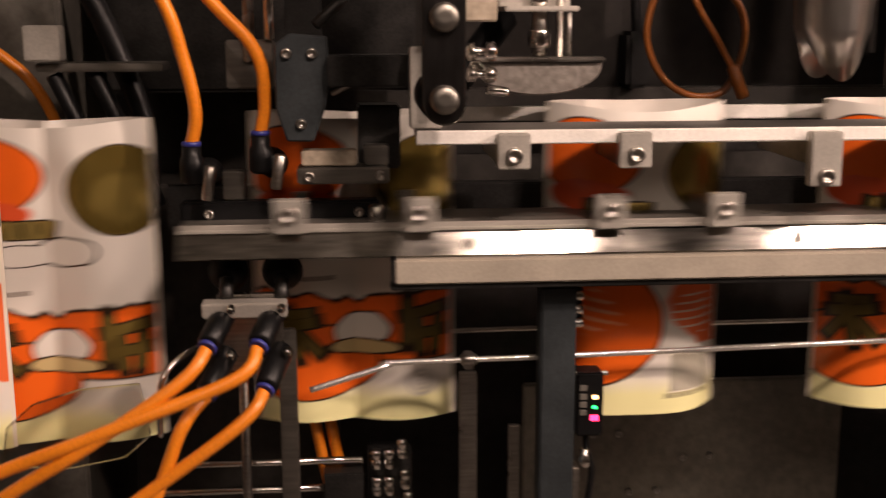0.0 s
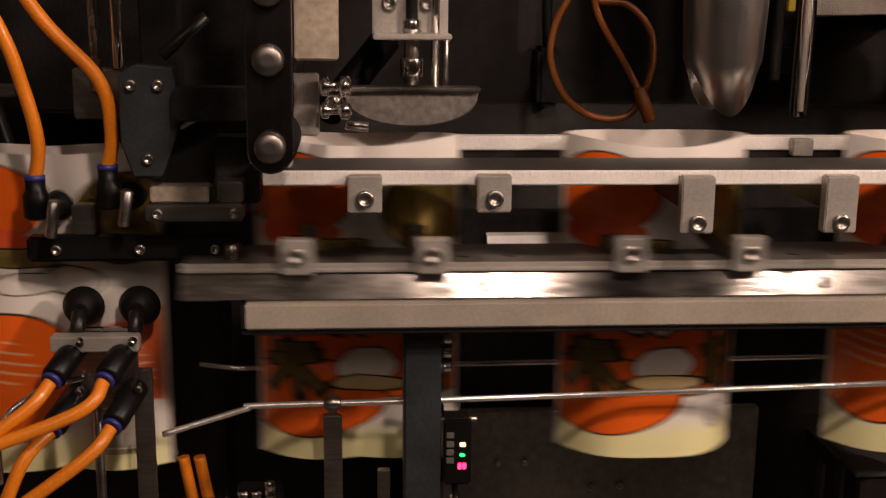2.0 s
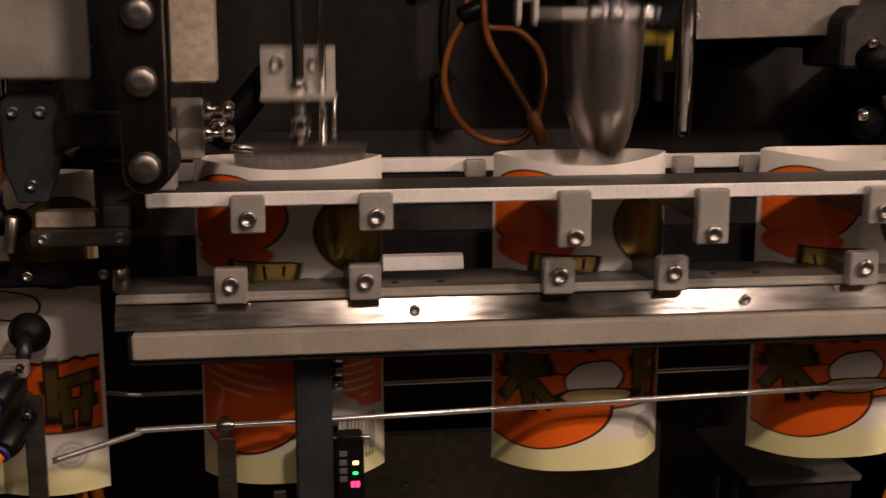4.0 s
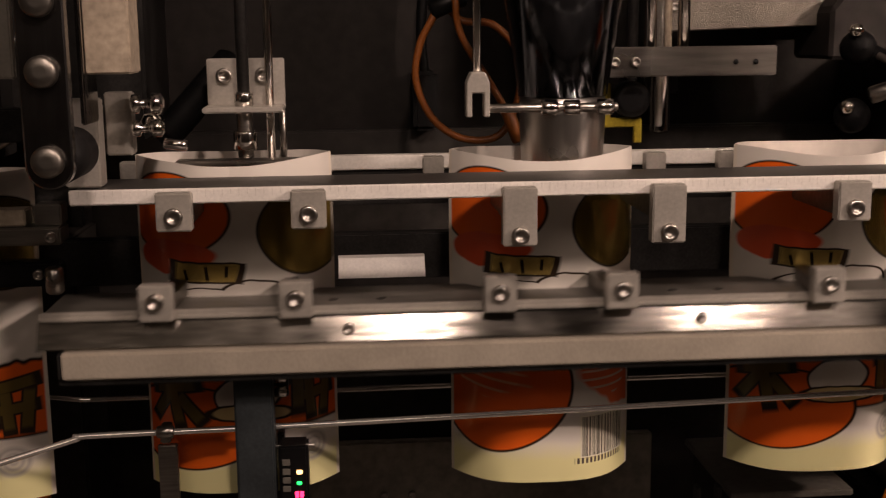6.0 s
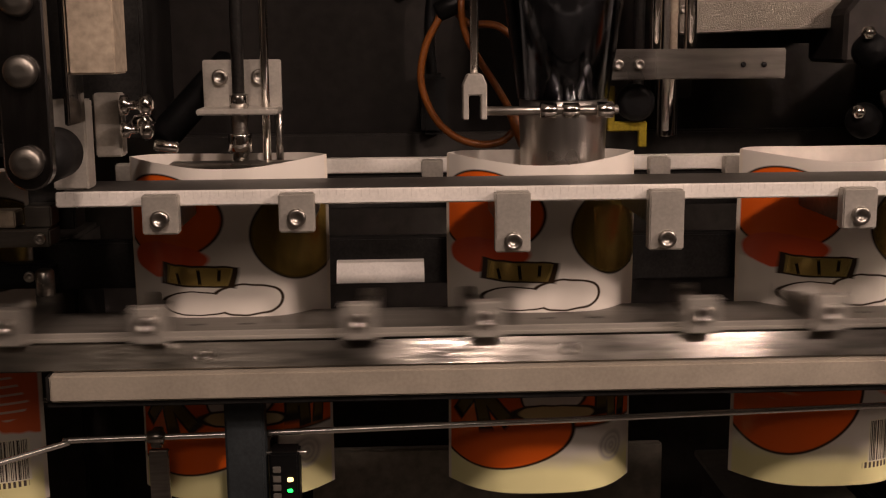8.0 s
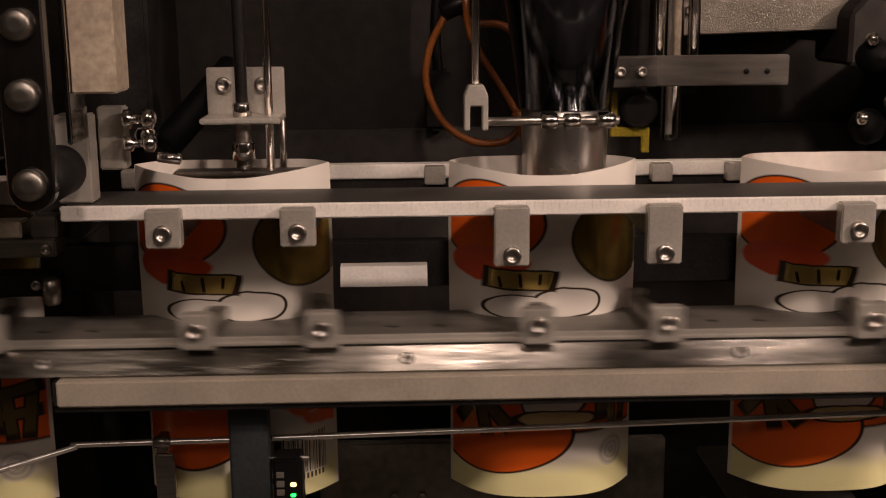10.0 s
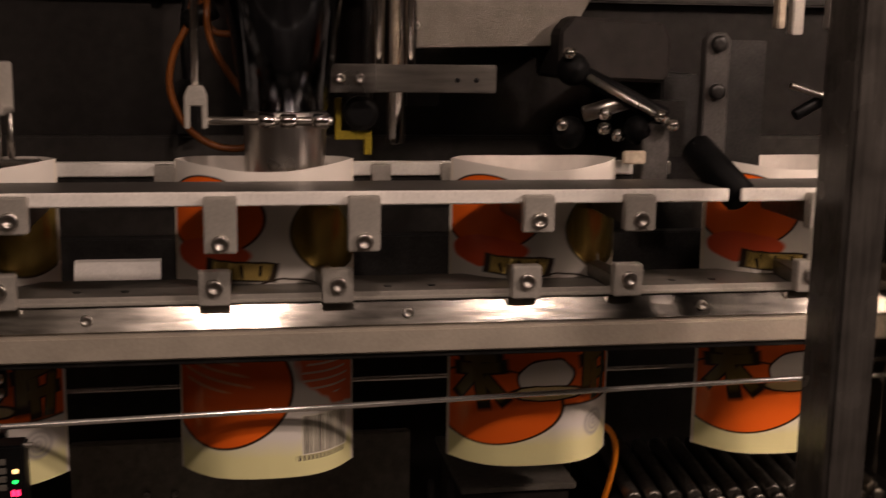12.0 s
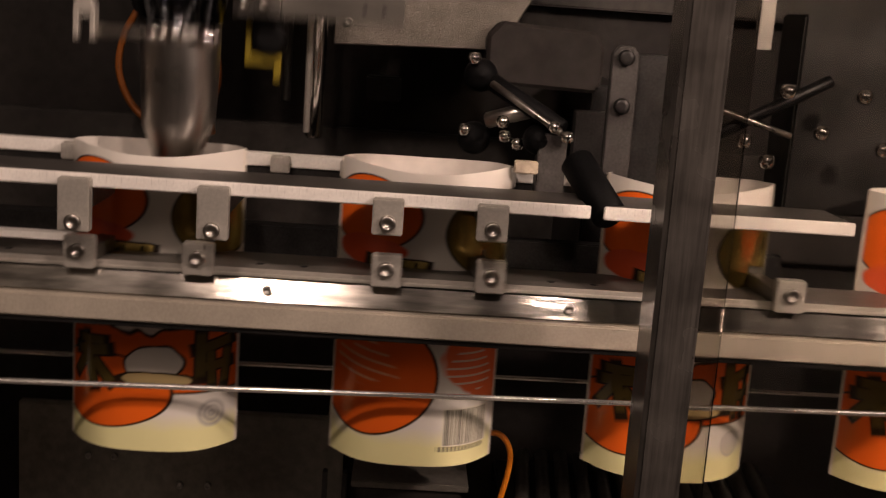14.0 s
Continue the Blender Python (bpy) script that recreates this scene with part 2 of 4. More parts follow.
def back_panel():
    ob = thing("wall_panel", (0.3, 0.42, 0.0), "grey-brown painted steel back panel of the packing machine", "panel", "", "structure")
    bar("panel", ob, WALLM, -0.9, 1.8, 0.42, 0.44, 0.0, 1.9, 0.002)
    bar("rail_band", ob, PANELD, -0.9, 1.8, 0.4, 0.42, 1.155, 1.19, 0.002, "dark horizontal seam strip")
    bar("rail_band", ob, PANELD, -0.9, 1.8, 0.405, 0.42, 0.91, 1.02, 0.002, "dark horizontal seam strip")
    for x, z in ((0.135, 0.6), (0.165, 0.6), (0.21, 0.63), (0.24, 0.63), (0.17, 0.555), (0.2, 0.555), (0.3, 0.63)):
        screw(ob, x, 0.419, z, SMALL_SCREW)
    for x, z in ((0.148, 1.158), (0.172, 1.164)):
        screw(ob, x, 0.399, z)
    return ob


def lower_plate():
    ob = thing("lower_plate", (0.2, 0.34, 0.0), "plain grey steel plate with small bolts behind the pouches", "plate")
    bar("plate", ob, COVER, 0.06, 0.385, 0.335, 0.345, 0.0, 0.735, 0.002)
    for x, z in ((0.13, 0.682), (0.156, 0.682), (0.222, 0.655), (0.25, 0.656), (0.168, 0.62), (0.196, 0.621)):
        screw(ob, x, 0.335, z, SMALL_SCREW)
    for x in (0.215, 0.245):
        bar("slot", ob, BLACK, x, x + 0.007, 0.332, 0.336, 0.57, 0.605, 0.001)
    return ob


def upper_rail(x0, x1, label):
    ob = thing("guide_rail", ((x0 + x1) / 2, 0.006, 1.009), label, "rail", "guide rails")
    # one aluminium bar: its shaded top is coloured dark, its lit front white
    bar("top_plate", ob, DARKTOP, x0, x1, 0.009, 0.066, 1.0095, 1.0178, 0.0008, "top face coloured dark for its shade")
    bar("front_strip", ob, WHITE, x0 - 0.002, x1 + 0.002, 0.006, 0.009, 1.009, 1.0183, 0.0008, "white front edge")
    bm = bmesh.new()
    for i in range(int((x1 - x0) / 0.005)):
        x = x0 + 0.004 + 0.005 * i
        box(bm, x, x + 0.0005, 0.0059, 0.0062, 1.0165 - (0.0035 if i % 2 else 0.002), 1.0178, 0)
    part("engraving", bm, MARK, ob, "fine engraved scale marks")
    return ob


def holder(x, z0, z1, zs, wide=0.0212):
    """A clamp block on the guide rail with one cap screw and a finger that reaches the pouch."""
    ob = thing("clamp_block", (x, 0.006, z0), "bare aluminium clamp block with a socket screw on the rail", "clamp", "clamp blocks on the guide rail")
    bm = box(bmesh.new(), x - wide / 2, x + wide / 2, -0.004, 0.0058, z0, z1, 0.0009)
    part("block", bm, ALU, ob)
    bar("jaw", ob, PLATE, x - wide / 2 + 0.003, x + wide / 2 - 0.003, 0.0058, 0.108, 0.993, 1.0085, 0.0008, "steel jaw below the rail")
    screw(ob, x, -0.004, zs)
    return ob


def back_rail():
    ob = thing("back_rail", (0.25, 0.15, 1.01), "thin white rail behind the pouch mouths", "rail")
    bar("strip", ob, WHITE, -0.045, 0.57, 0.15, 0.162, 1.011, 1.0215, 0.0008)
    bar("web", ob, DARK, -0.045, 0.57, 0.153, 0.16, 0.985, 1.011, 0.0008, "dark web below the strip")
    for x in (-0.05, 0.166, 0.33, 0.385, 0.51):
        b = bar("stop", ob, ALU, x - 0.0075, x + 0.0075, 0.138, 0.149, 1.008, 1.021, 0.0008)
    return ob


def lower_slide():
    """Steel strips seen between the pouches, under the back rail; white carries their reflection."""
    ob = thing("slide_strip", (0.1, 0.16, 0.95), "steel strip coloured white for its reflection, behind the gap between pouches", "strip")
    for x0, x1 in ((0.095, 0.16),):
        part("strip", prism(bmesh.new(), [(0.156, 0.929), (0.1635, 0.943), (0.1705, 0.944), (0.1705, 0.929)], x0, x1, "x", 0), WHITE, ob)
    bar("carrier", ob, DARK, -0.25, 0.75, 0.171, 0.186, 0.925, 0.96, 0.001, "dark carrier bar")
    return ob


ROD_END = 0.8605


def rods():
    ob = thing("guide_rod", (0.2, 0.06, 0.845), "bright steel guide rod with a bent end before the pouches", "rod", "guide rods")
    bm = hose(bmesh.new(), [(-0.137, 0.045, 0.832), (-0.082, 0.058, 0.8445), (-0.074, 0.06, 0.846), (0.05, 0.06, 0.848), (0.3, 0.06, 0.8535), (0.6, 0.06, ROD_END), (1.4, 0.06, 0.876)], 0.0022)
    part("rod", bm, ROD, ob)
    ob = thing("guide_rod", (0.2, 0.142, 0.838), "thin bright steel rod behind the hanging pouches", "rod", "guide rods")
    part("rod", rod(bmesh.new(), (-0.09, 0.146, 0.8445), (1.4, 0.146, 0.854), 0.002), ROD, ob)
    bm = hose(bmesh.new(), [(-0.09, 0.146, 0.8445), (-0.1, 0.146, 0.845), (-0.125, 0.15, 0.847)], 0.002)
    part("bent_end", bm, ROD, ob)


def rod_bracket():
    ob = thing("rod_bracket", (-0.022, 0.06, 0.6), "flat steel upright that carries the guide rod", "bracket")
    bar("upright", ob, STEEL, -0.029, -0.016, 0.064, 0.069, 0.6, 0.836, 0.0008)
    part("clamp", lathe(bmesh.new(), [(0.0028, -0.006), (0.0042, -0.005), (0.0042, 0.005), (0.0028, 0.006)], (-0.0225, 0.06, 0.847), "x", 16), STEEL, ob, "round rod clamp")
    bar("tongue", ob, STEEL, -0.026, -0.019, 0.058, 0.07, 0.8395, 0.851, 0.0008)
    bar("upright", ob, STEEL, 0.009, 0.018, 0.075, 0.08, 0.6, 0.79, 0.0008)


def sensor_post():
    ob = thing("sensor_post", (0.04, 0.06, 0.4), "dark slate painted steel upright below the apron", "post")
    bar("post", ob, SLATE, 0.026, 0.0515, 0.038, 0.056, 0.3, 0.905, 0.0015)
    bar("side_plate", ob, DARK, 0.0515, 0.056, 0.07, 0.082, 0.4, 0.84, 0.001)
    sensor = ob = thing("photo_sensor", (0.061, 0.045, 0.795), "small black photoelectric sensor with green and red lights", "sensor")
    bar("housing", ob, BLACK, 0.054, 0.0735, 0.042, 0.062, 0.797, 0.845, 0.0015)
    part("screw_pin", rod(bmesh.new(), (0.045, 0.05, 0.8425), (0.078, 0.05, 0.8425), 0.0018), STEEL, ob)
    for i, z in enumerate((0.834, 0.8275, 0.8215, 0.8155)):
        bar("key", ob, GREY, 0.0562, 0.0615, 0.0408, 0.0421, z - 0.0022, z + 0.0022, 0.0004)
    bar("lamp", ob, AMBER_LED, 0.0655, 0.0695, 0.0408, 0.0421, 0.8255, 0.8285, 0.0005, "amber lamp")
    bar("lamp", ob, GREEN_LED, 0.0655, 0.069, 0.0408, 0.0421, 0.8182, 0.8205, 0.0005, "green lamp")
    for x in (0.0642, 0.0674):
        bar("digit", ob, RED_LED, x, x + 0.0026, 0.0408, 0.0421, 0.809, 0.8135, 0.0004, "red digit")
    part("cable", hose(bmesh.new(), [(0.0635, 0.052, 0.797), (0.064, 0.052, 0.785), (0.069, 0.055, 0.765), (0.066, 0.06, 0.73), (0.06, 0.07, 0.68)], 0.0024), BLACK, ob)
    part("fitting", lathe(bmesh.new(), [(0.003, 0), (0.0048, 0.001), (0.0048, 0.007), (0.003, 0.009), (0.003, 0.014)], (0.0625, 0.05, 0.771), "z", 14), CHROME, ob)
    bar("foot_block", ob, STEEL, 0.05, 0.058, 0.045, 0.06, 0.735, 0.772, 0.001)
    stack = ob = thing("terminal_stack", (0.0565, 0.05, 0.868), "stack of bright metal clips on the dark post", "clip")
    for z in (0.868, 0.878, 0.888, 0.898):
        part("clip", lathe(bmesh.new(), [(0.002, -0.0045), (0.0038, -0.0035), (0.0038, 0.0035), (0.002, 0.0045)], (0.0575, 0.0555, z), "x", 14), CHROME, ob)
    bar("strip", ob, DARK, 0.0527, 0.0625, 0.06, 0.066, 0.863, 0.905, 0.0006)
    sensor.location += Vector((-0.0005, 0, -0.005))
    stack.location += Vector((-0.002, 0, 0.006))


# ---- walking beam: rises, carries pouches one pitch, sinks and returns ----


def beam():
    ob = thing("walking_beam", (0.1, 0.06, 0.92), "long bright steel transfer beam with clamp blocks along its edge", "beam")
    bar("top_plate", ob, MILL, -0.305, 1.15, 0.034, 0.1, 0.9385, 0.947, 0.0008, "dull steel top")
    bar("step", ob, ALU, -0.305, 1.15, 0.0322, 0.0338, 0.944, 0.9495, 0.0005)
    bar("ledge", ob, ALU, -0.305, 1.15, 0.0302, 0.032, 0.9437, 0.9462, 0.0005, "narrow bright ledge")
    bm = prism(bmesh.new(), [(0.0222, 0.9275), (0.0212, 0.9285), (0.0292, 0.9428), (0.03, 0.9435), (0.034, 0.9435), (0.034, 0.9275)], -0.305, 1.15, "x", 0)
    part("front_face", bm, POLISHED, ob, "polished sloping front")
    xs = [(-0.23, -0.143), (-0.0128, 0.0665), (0.2036, 0.286), (0.418, 0.492), (0.631, 0.706), (0.845, 0.918)]
    for pair in xs:
        for x in pair:
            body = part("block", box(bmesh.new(), x - 0.0105, x + 0.0105, 0.0195, 0.0294, 0.9445, 0.968, 0.0009), ALU, ob, "aluminium clamp block")
            s = new("screw", SCREW)
            s.parent = body
            s.location = Vector((x, 0.0195, 0.9575)) - root_of(body)
            lean = 0.006 if x == pair[0] else -0.006
            bm = prism(bmesh.new(), [(x - 0.0075, 0.0296), (x + 0.0075, 0.0296), (x + 0.006 + lean, 0.088), (x - 0.006 + lean, 0.088)], 0.9475, 0.958, "z", 0.0008)
            part("finger", bm, PLATE, ob, "steel finger that reaches the pouch")
            part("tip", box(bmesh.new(), x + lean - 0.006, x + lean + 0.006, 0.0882, 0.092, 0.949, 0.963, 0.0008), PLATE, ob)
    for x in (0.12, -0.11, 0.335, 0.55):
        screw(ob, x, 0.0245, 0.9362, SMALL_SCREW)
        for dx in (-0.02, 0.012):
            part("screw_hole", lathe(bmesh.new(), [(0.0028, 0), (0.0028, 0.0006), (0.0012, 0.0006)], (x + dx + 0.01, 0.06, 0.947), "z", 12), DARK, ob)
    return ob


def apron():
    ob = thing("apron_bar", (0.3, 0.016, 0.905), "long beige anodised bar under the walking beam", "bar")
    part("bar", box(bmesh.new(), -0.077, 1.25, 0.0155, 0.033, 0.9095, 0.9268, 0.0012), APRON, ob)
    bar("under_strip", ob, DARK, -0.08, 1.25, 0.019, 0.034, 0.905, 0.9093, 0.0008, "dark strip below")
    bar("end_cap", ob, DARK, -0.0795, -0.0772, 0.0165, 0.033, 0.9098, 0.926, 0.0006)
    bar("carrier", ob, PLATE, -0.075, 1.25, 0.036, 0.08, 0.911, 0.927, 0.001, "steel carrier behind the bar")
    return ob


# ---- pouches ----
POUCH_W, POUCH_H = 0.149, 0.235


class Ink:
    """Masks in the plane of a printed panel; u to the right, v up, in metres."""

    def __init__(self, m):
        self.n, self.l = m.node_tree.nodes, m.node_tree.links
        uv = self.n.new("ShaderNodeTexCoord")
        wob = self.n.new("ShaderNodeTexNoise")
        wob.inputs["Scale"].default_value, wob.inputs["Detail"].default_value = 9.0, 1
        self.l.new(uv.outputs["UV"], wob.inputs["Vector"])
        sep = self.n.new("ShaderNodeSeparateXYZ")
        self.l.new(uv.outputs["UV"], sep.inputs[0])
        self.u, self.v = sep.outputs[0], sep.outputs[1]
        self.wob = wob.outputs[0]
        self.uvout = uv.outputs["UV"]

    def op(self, kind, a, b=0.0, c=0.0):
        k = self.n.new("ShaderNodeMath")
        k.operation = kind
        for i, s in enumerate((a, b, c)):
            if isinstance(s, (int, float)):
                k.inputs[i].default_value = s
            else:
                self.l.new(s, k.inputs[i])
        return k.outputs[0]

    def below(self, field, edge, soft=0.004):
        r = self.n.new("ShaderNodeMapRange")
        r.inputs[1].default_value, r.inputs[2].default_value = edge - soft, edge + soft
        r.inputs[3].default_value, r.inputs[4].default_value = 1, 0
        self.l.new(field, r.inputs[0])
        return r.outputs[0]

    def blob(self, cu, cv, ru, rv, wobble=0.0):
        a = self.op("DIVIDE", self.op("SUBTRACT", self.u, cu), ru)
        b = self.op("DIVIDE", self.op("SUBTRACT", self.v, cv), rv)
        d = self.op("SQRT", self.op("ADD", self.op("MULTIPLY", a, a), self.op("MULTIPLY", b, b)))
        if wobble:
            d = self.op("ADD", d, self.op("MULTIPLY", self.op("SUBTRACT", self.wob, 0.5), wobble))
        return d

    def stroke(self, cu, cv, lu, lv, angle):
        """A slanted bar: distance that is 1 at its edge."""
        c, s = math.cos(math.radians(angle)), math.sin(math.radians(angle))
        du, dv = self.op("SUBTRACT", self.u, cu), self.op("MULTIPLY", self.op("SUBTRACT", self.v, cv), POUCH_H / POUCH_W)
        a = self.op("ABSOLUTE", self.op("DIVIDE", self.op("ADD", self.op("MULTIPLY", du, c), self.op("MULTIPLY", dv, s)), lu))
        b = self.op("ABSOLUTE", self.op("DIVIDE", self.op("SUBTRACT", self.op("MULTIPLY", dv, c), self.op("MULTIPLY", du, s)), lv))
        return self.op("MAXIMUM", a, b)

    def paint(self, under, mask, color):
        m = self.n.new("ShaderNodeMix")
        m.data_type = "RGBA"
        self.l.new(mask, m.inputs[0])
        if isinstance(under, tuple):
            m.inputs[6].default_value = (*under, 1)
        else:
            self.l.new(under, m.inputs[6])
        m.inputs[7].default_value = (*color, 1)
        return m.outputs[2]


def print_material(name, front):
    m = bpy.data.materials.new(name)
    m.use_nodes = True
    k = Ink(m)
    line, orange, olive, gold = (0.03, 0.018, 0.01), (0.8, 0.13, 0.012), (0.12, 0.085, 0.02), (0.6, 0.45, 0.14)
    col = (0.74, 0.7, 0.64)
    col = k.paint(col, k.below(k.op("ADD", k.v, k.op("MULTIPLY", k.wob, 0.03)), 0.115, 0.03), (0.8, 0.76, 0.4))
    # upper pictures: an orange disc and an olive disc, and a gold lettered band as plain bars
    olive_disc = k.blob(0.84, 0.79, 0.235, 0.135)
    for d, c, e in ((k.blob(0.23, 0.84, 0.255, 0.122), orange, 0.05), (olive_disc, (0.3, 0.21, 0.05), 0.05)):
        col = k.paint(col, k.below(d, 1.0 + e, 0.02), line)
        col = k.paint(col, k.below(d, 1.0, 0.02), c)
    d = k.blob(0.22, 0.715, 0.2, 0.05, 0.5)
    col = k.paint(col, k.below(d, 1.0, 0.05), (0.72, 0.1, 0.03))
    d = k.blob(0.84, 0.76, 0.13, 0.09, 0.8)
    col = k.paint(col, k.below(d, 0.9, 0.15), (0.45, 0.33, 0.09))
    d = k.op("ADD", k.stroke(0.38, 0.67, 0.14, 0.042, -4), k.op("MULTIPLY", k.op("SUBTRACT", k.wob, 0.5), 0.5))
    col = k.paint(col, k.below(d, 1.2, 0.05), line)
    band = k.below(d, 0.97, 0.05)
    col = k.paint(col, band, gold)
    for i, cu in enumerate((0.3, 0.39, 0.47)):
        col = k.paint(col, k.below(k.stroke(cu, 0.663 + 0.004 * (i % 3), 0.007, 0.026 + 0.008 * (i % 2), 14 - 9 * i), 1.0, 0.2), line)
    # outlined cloud shape below the band
    d = k.op("MINIMUM", k.blob(0.38, 0.59, 0.17, 0.034, 0.3), k.blob(0.58, 0.6, 0.15, 0.046, 0.3))
    rim = k.op("ABSOLUTE", k.op("SUBTRACT", d, 1.0))
    col = k.paint(col, k.below(rim, 0.06, 0.03), line)
    for i in range(5):
        d = k.stroke(0.16 + 0.055 * i, 0.475, 0.018, 0.012, 0)
        col = k.paint(col, k.below(d, 1.0, 0.15), (0.2, 0.16, 0.13))
    if front:
        # orange field with a ragged top, dark brush strokes, pale lobe and lower disc
        field = k.op("SUBTRACT", k.v, k.op("MULTIPLY", k.op("ABSOLUTE", k.op("SUBTRACT", k.u, 0.5)), 0.09))
        field = k.op("ADD", field, k.op("MULTIPLY", k.wob, 0.08))
        low = k.op("MULTIPLY", k.below(field, 0.43, 0.004), k.below(k.op("SUBTRACT", 1.0, k.v), 0.795, 0.004))
        edge = k.op("MULTIPLY", k.below(field, 0.442, 0.004), k.below(k.op("SUBTRACT", 1.0, k.v), 0.803, 0.004))
        col = k.paint(col, edge, line)
        col = k.paint(col, low, orange)
        d = k.blob(0.25, 0.2, 0.36, 0.125)
        col = k.paint(col, k.below(d, 1.05, 0.015), line)
        col = k.paint(col, k.below(d, 1.0, 0.015), orange)
        d = k.blob(0.54, 0.3, 0.13, 0.055, 0.6)
        col = k.paint(col, k.below(d, 1.12, 0.04), line)
        col = k.paint(col, k.below(d, 1.0, 0.04), (0.72, 0.68, 0.62))
        d = k.blob(0.55, 0.245, 0.17, 0.022, 0.5)
        col = k.paint(col, k.below(d, 1.25, 0.06), line)
        col = k.paint(col, k.below(d, 1.0, 0.06), (0.55, 0.42, 0.2))
        marks = [(0.2, 0.325, 0.12, 0.03, 8), (0.2, 0.29, 0.03, 0.13, 12), (0.13, 0.27, 0.028, 0.085, -38), (0.28, 0.262, 0.03, 0.085, 42), (0.2, 0.36, 0.1, 0.025, 4),
                 (0.76, 0.33, 0.03, 0.13, 0), (0.84, 0.36, 0.11, 0.028, 10), (0.86, 0.29, 0.085, 0.026, 4), (0.82, 0.285, 0.026, 0.1, 4), (0.91, 0.285, 0.026, 0.1, -6)]
        fields = [k.stroke(*q) for q in marks]
        grown = fields[0]
        for f in fields[1:]:
            grown = k.op("MINIMUM", grown, f)
        col = k.paint(col, k.below(grown, 1.28, 0.1), line)
        col = k.paint(col, k.below(grown, 0.9, 0.1), olive)
        d = k.blob(0.83, 0.125, 0.085, 0.05)
        ring = k.op("MULTIPLY", k.below(d, 1.0, 0.05), k.op("ADD", 0.35, k.op("MULTIPLY", k.op("PINGPONG", d, 0.16), 3.5)))
        col = k.paint(col, ring, (0.42, 0.4, 0.37))
    else:
        d = k.blob(0.26, 0.3, 0.34, 0.2)
        col = k.paint(col, k.below(d, 1.04, 0.012), line)
        col = k.paint(col, k.below(d, 1.0, 0.012), orange)
        right = k.op("MULTIPLY", k.below(k.blob(1.0, 0.36, 0.36, 0.15, 0.3), 1.0, 0.03), k.below(k.op("SUBTRACT", 1.0, k.v), 0.79, 0.004))
        col = k.paint(col, right, (0.8, 0.16, 0.05))
        lines = k.op("MULTIPLY", k.below(k.op("PINGPONG", k.v, 0.013), 0.0035, 0.0012), k.below(k.blob(0.8, 0.33, 0.15, 0.07, 0.9), 1.0, 0.05))
        col = k.paint(col, lines, (0.78, 0.6, 0.5))
        scrib = k.op("MULTIPLY", k.below(k.op("PINGPONG", k.op("ADD", k.v, k.op("MULTIPLY", k.u, 0.12)), 0.016), 0.004, 0.002), k.below(k.blob(0.24, 0.34, 0.2, 0.07, 1.2), 0.9, 0.1))
        col = k.paint(col, scrib, (0.82, 0.42, 0.22))
        # bar code: uneven dark bars over a row of small marks
        nz = k.n.new("ShaderNodeTexNoise")
        nz.noise_dimensions = "1D"
        nz.inputs["Scale"].default_value, nz.inputs["Detail"].default_value = 130.0, 2
        k.l.new(k.u, nz.inputs["W"])
        area = k.op("MAXIMUM", k.op("ABSOLUTE", k.op("DIVIDE", k.op("SUBTRACT", k.u, 0.79), 0.135)), k.op("ABSOLUTE", k.op("DIVIDE", k.op("SUBTRACT", k.v, 0.135), 0.062)))
        col = k.paint(col, k.below(area, 1.06, 0.01), (0.78, 0.74, 0.6))
        col = k.paint(col, k.op("MULTIPLY", k.below(nz.outputs[0], 0.5, 0.012), k.below(area, 1.0, 0.004)), (0.05, 0.04, 0.035))
        nums = k.op("MAXIMUM", k.op("ABSOLUTE", k.op("DIVIDE", k.op("SUBTRACT", k.u, 0.77), 0.15)), k.op("ABSOLUTE", k.op("DIVIDE", k.op("SUBTRACT", k.v, 0.06), 0.009)))
        col = k.paint(col, k.op("MULTIPLY", k.below(k.op("PINGPONG", k.u, 0.011), 0.006, 0.001), k.below(nums, 1.0, 0.02)), (0.1, 0.08, 0.07))
    # heat seals along the sides and the top stay pale
    side = k.op("MINIMUM", k.u, k.op("SUBTRACT", 1.0, k.u))
    col = k.paint(col, k.below(side, 0.018, 0.004), (0.76, 0.7, 0.6))
    b = m.node_tree.nodes["Principled BSDF"]
    k.l.new(col, b.inputs["Base Color"])
    shine = k.op("MAXIMUM", band, k.below(olive_disc, 1.0, 0.02))
    k.l.new(k.op("MULTIPLY", shine, 0.75), b.inputs["Metallic"])
    b.inputs["Roughness"].default_value = 0.22
    nz2 = k.n.new("ShaderNodeTexNoise")
    nz2.inputs["Scale"].default_value, nz2.inputs["Detail"].default_value = 5.0, 2
    nz2.noise_type = "RIDGED_MULTIFRACTAL"
    k.l.new(k.uvout, nz2.inputs["Vector"])
    bp = k.n.new("ShaderNodeBump")
    bp.inputs["Strength"].default_value, bp.inputs["Distance"].default_value = 0.42, 0.004
    k.l.new(nz2.outputs[0], bp.inputs["Height"])
    k.l.new(bp.outputs[0], b.inputs["Normal"])
    return m


FRONT_PRINT = print_material("printed_film_face", True)
BACK_PRINT = print_material("printed_film_reverse", False)
PLAIN_FILM = material("white_film", (0.7, 0.66, 0.6), 0.35, 0.0, grain=15, vary=0.08)


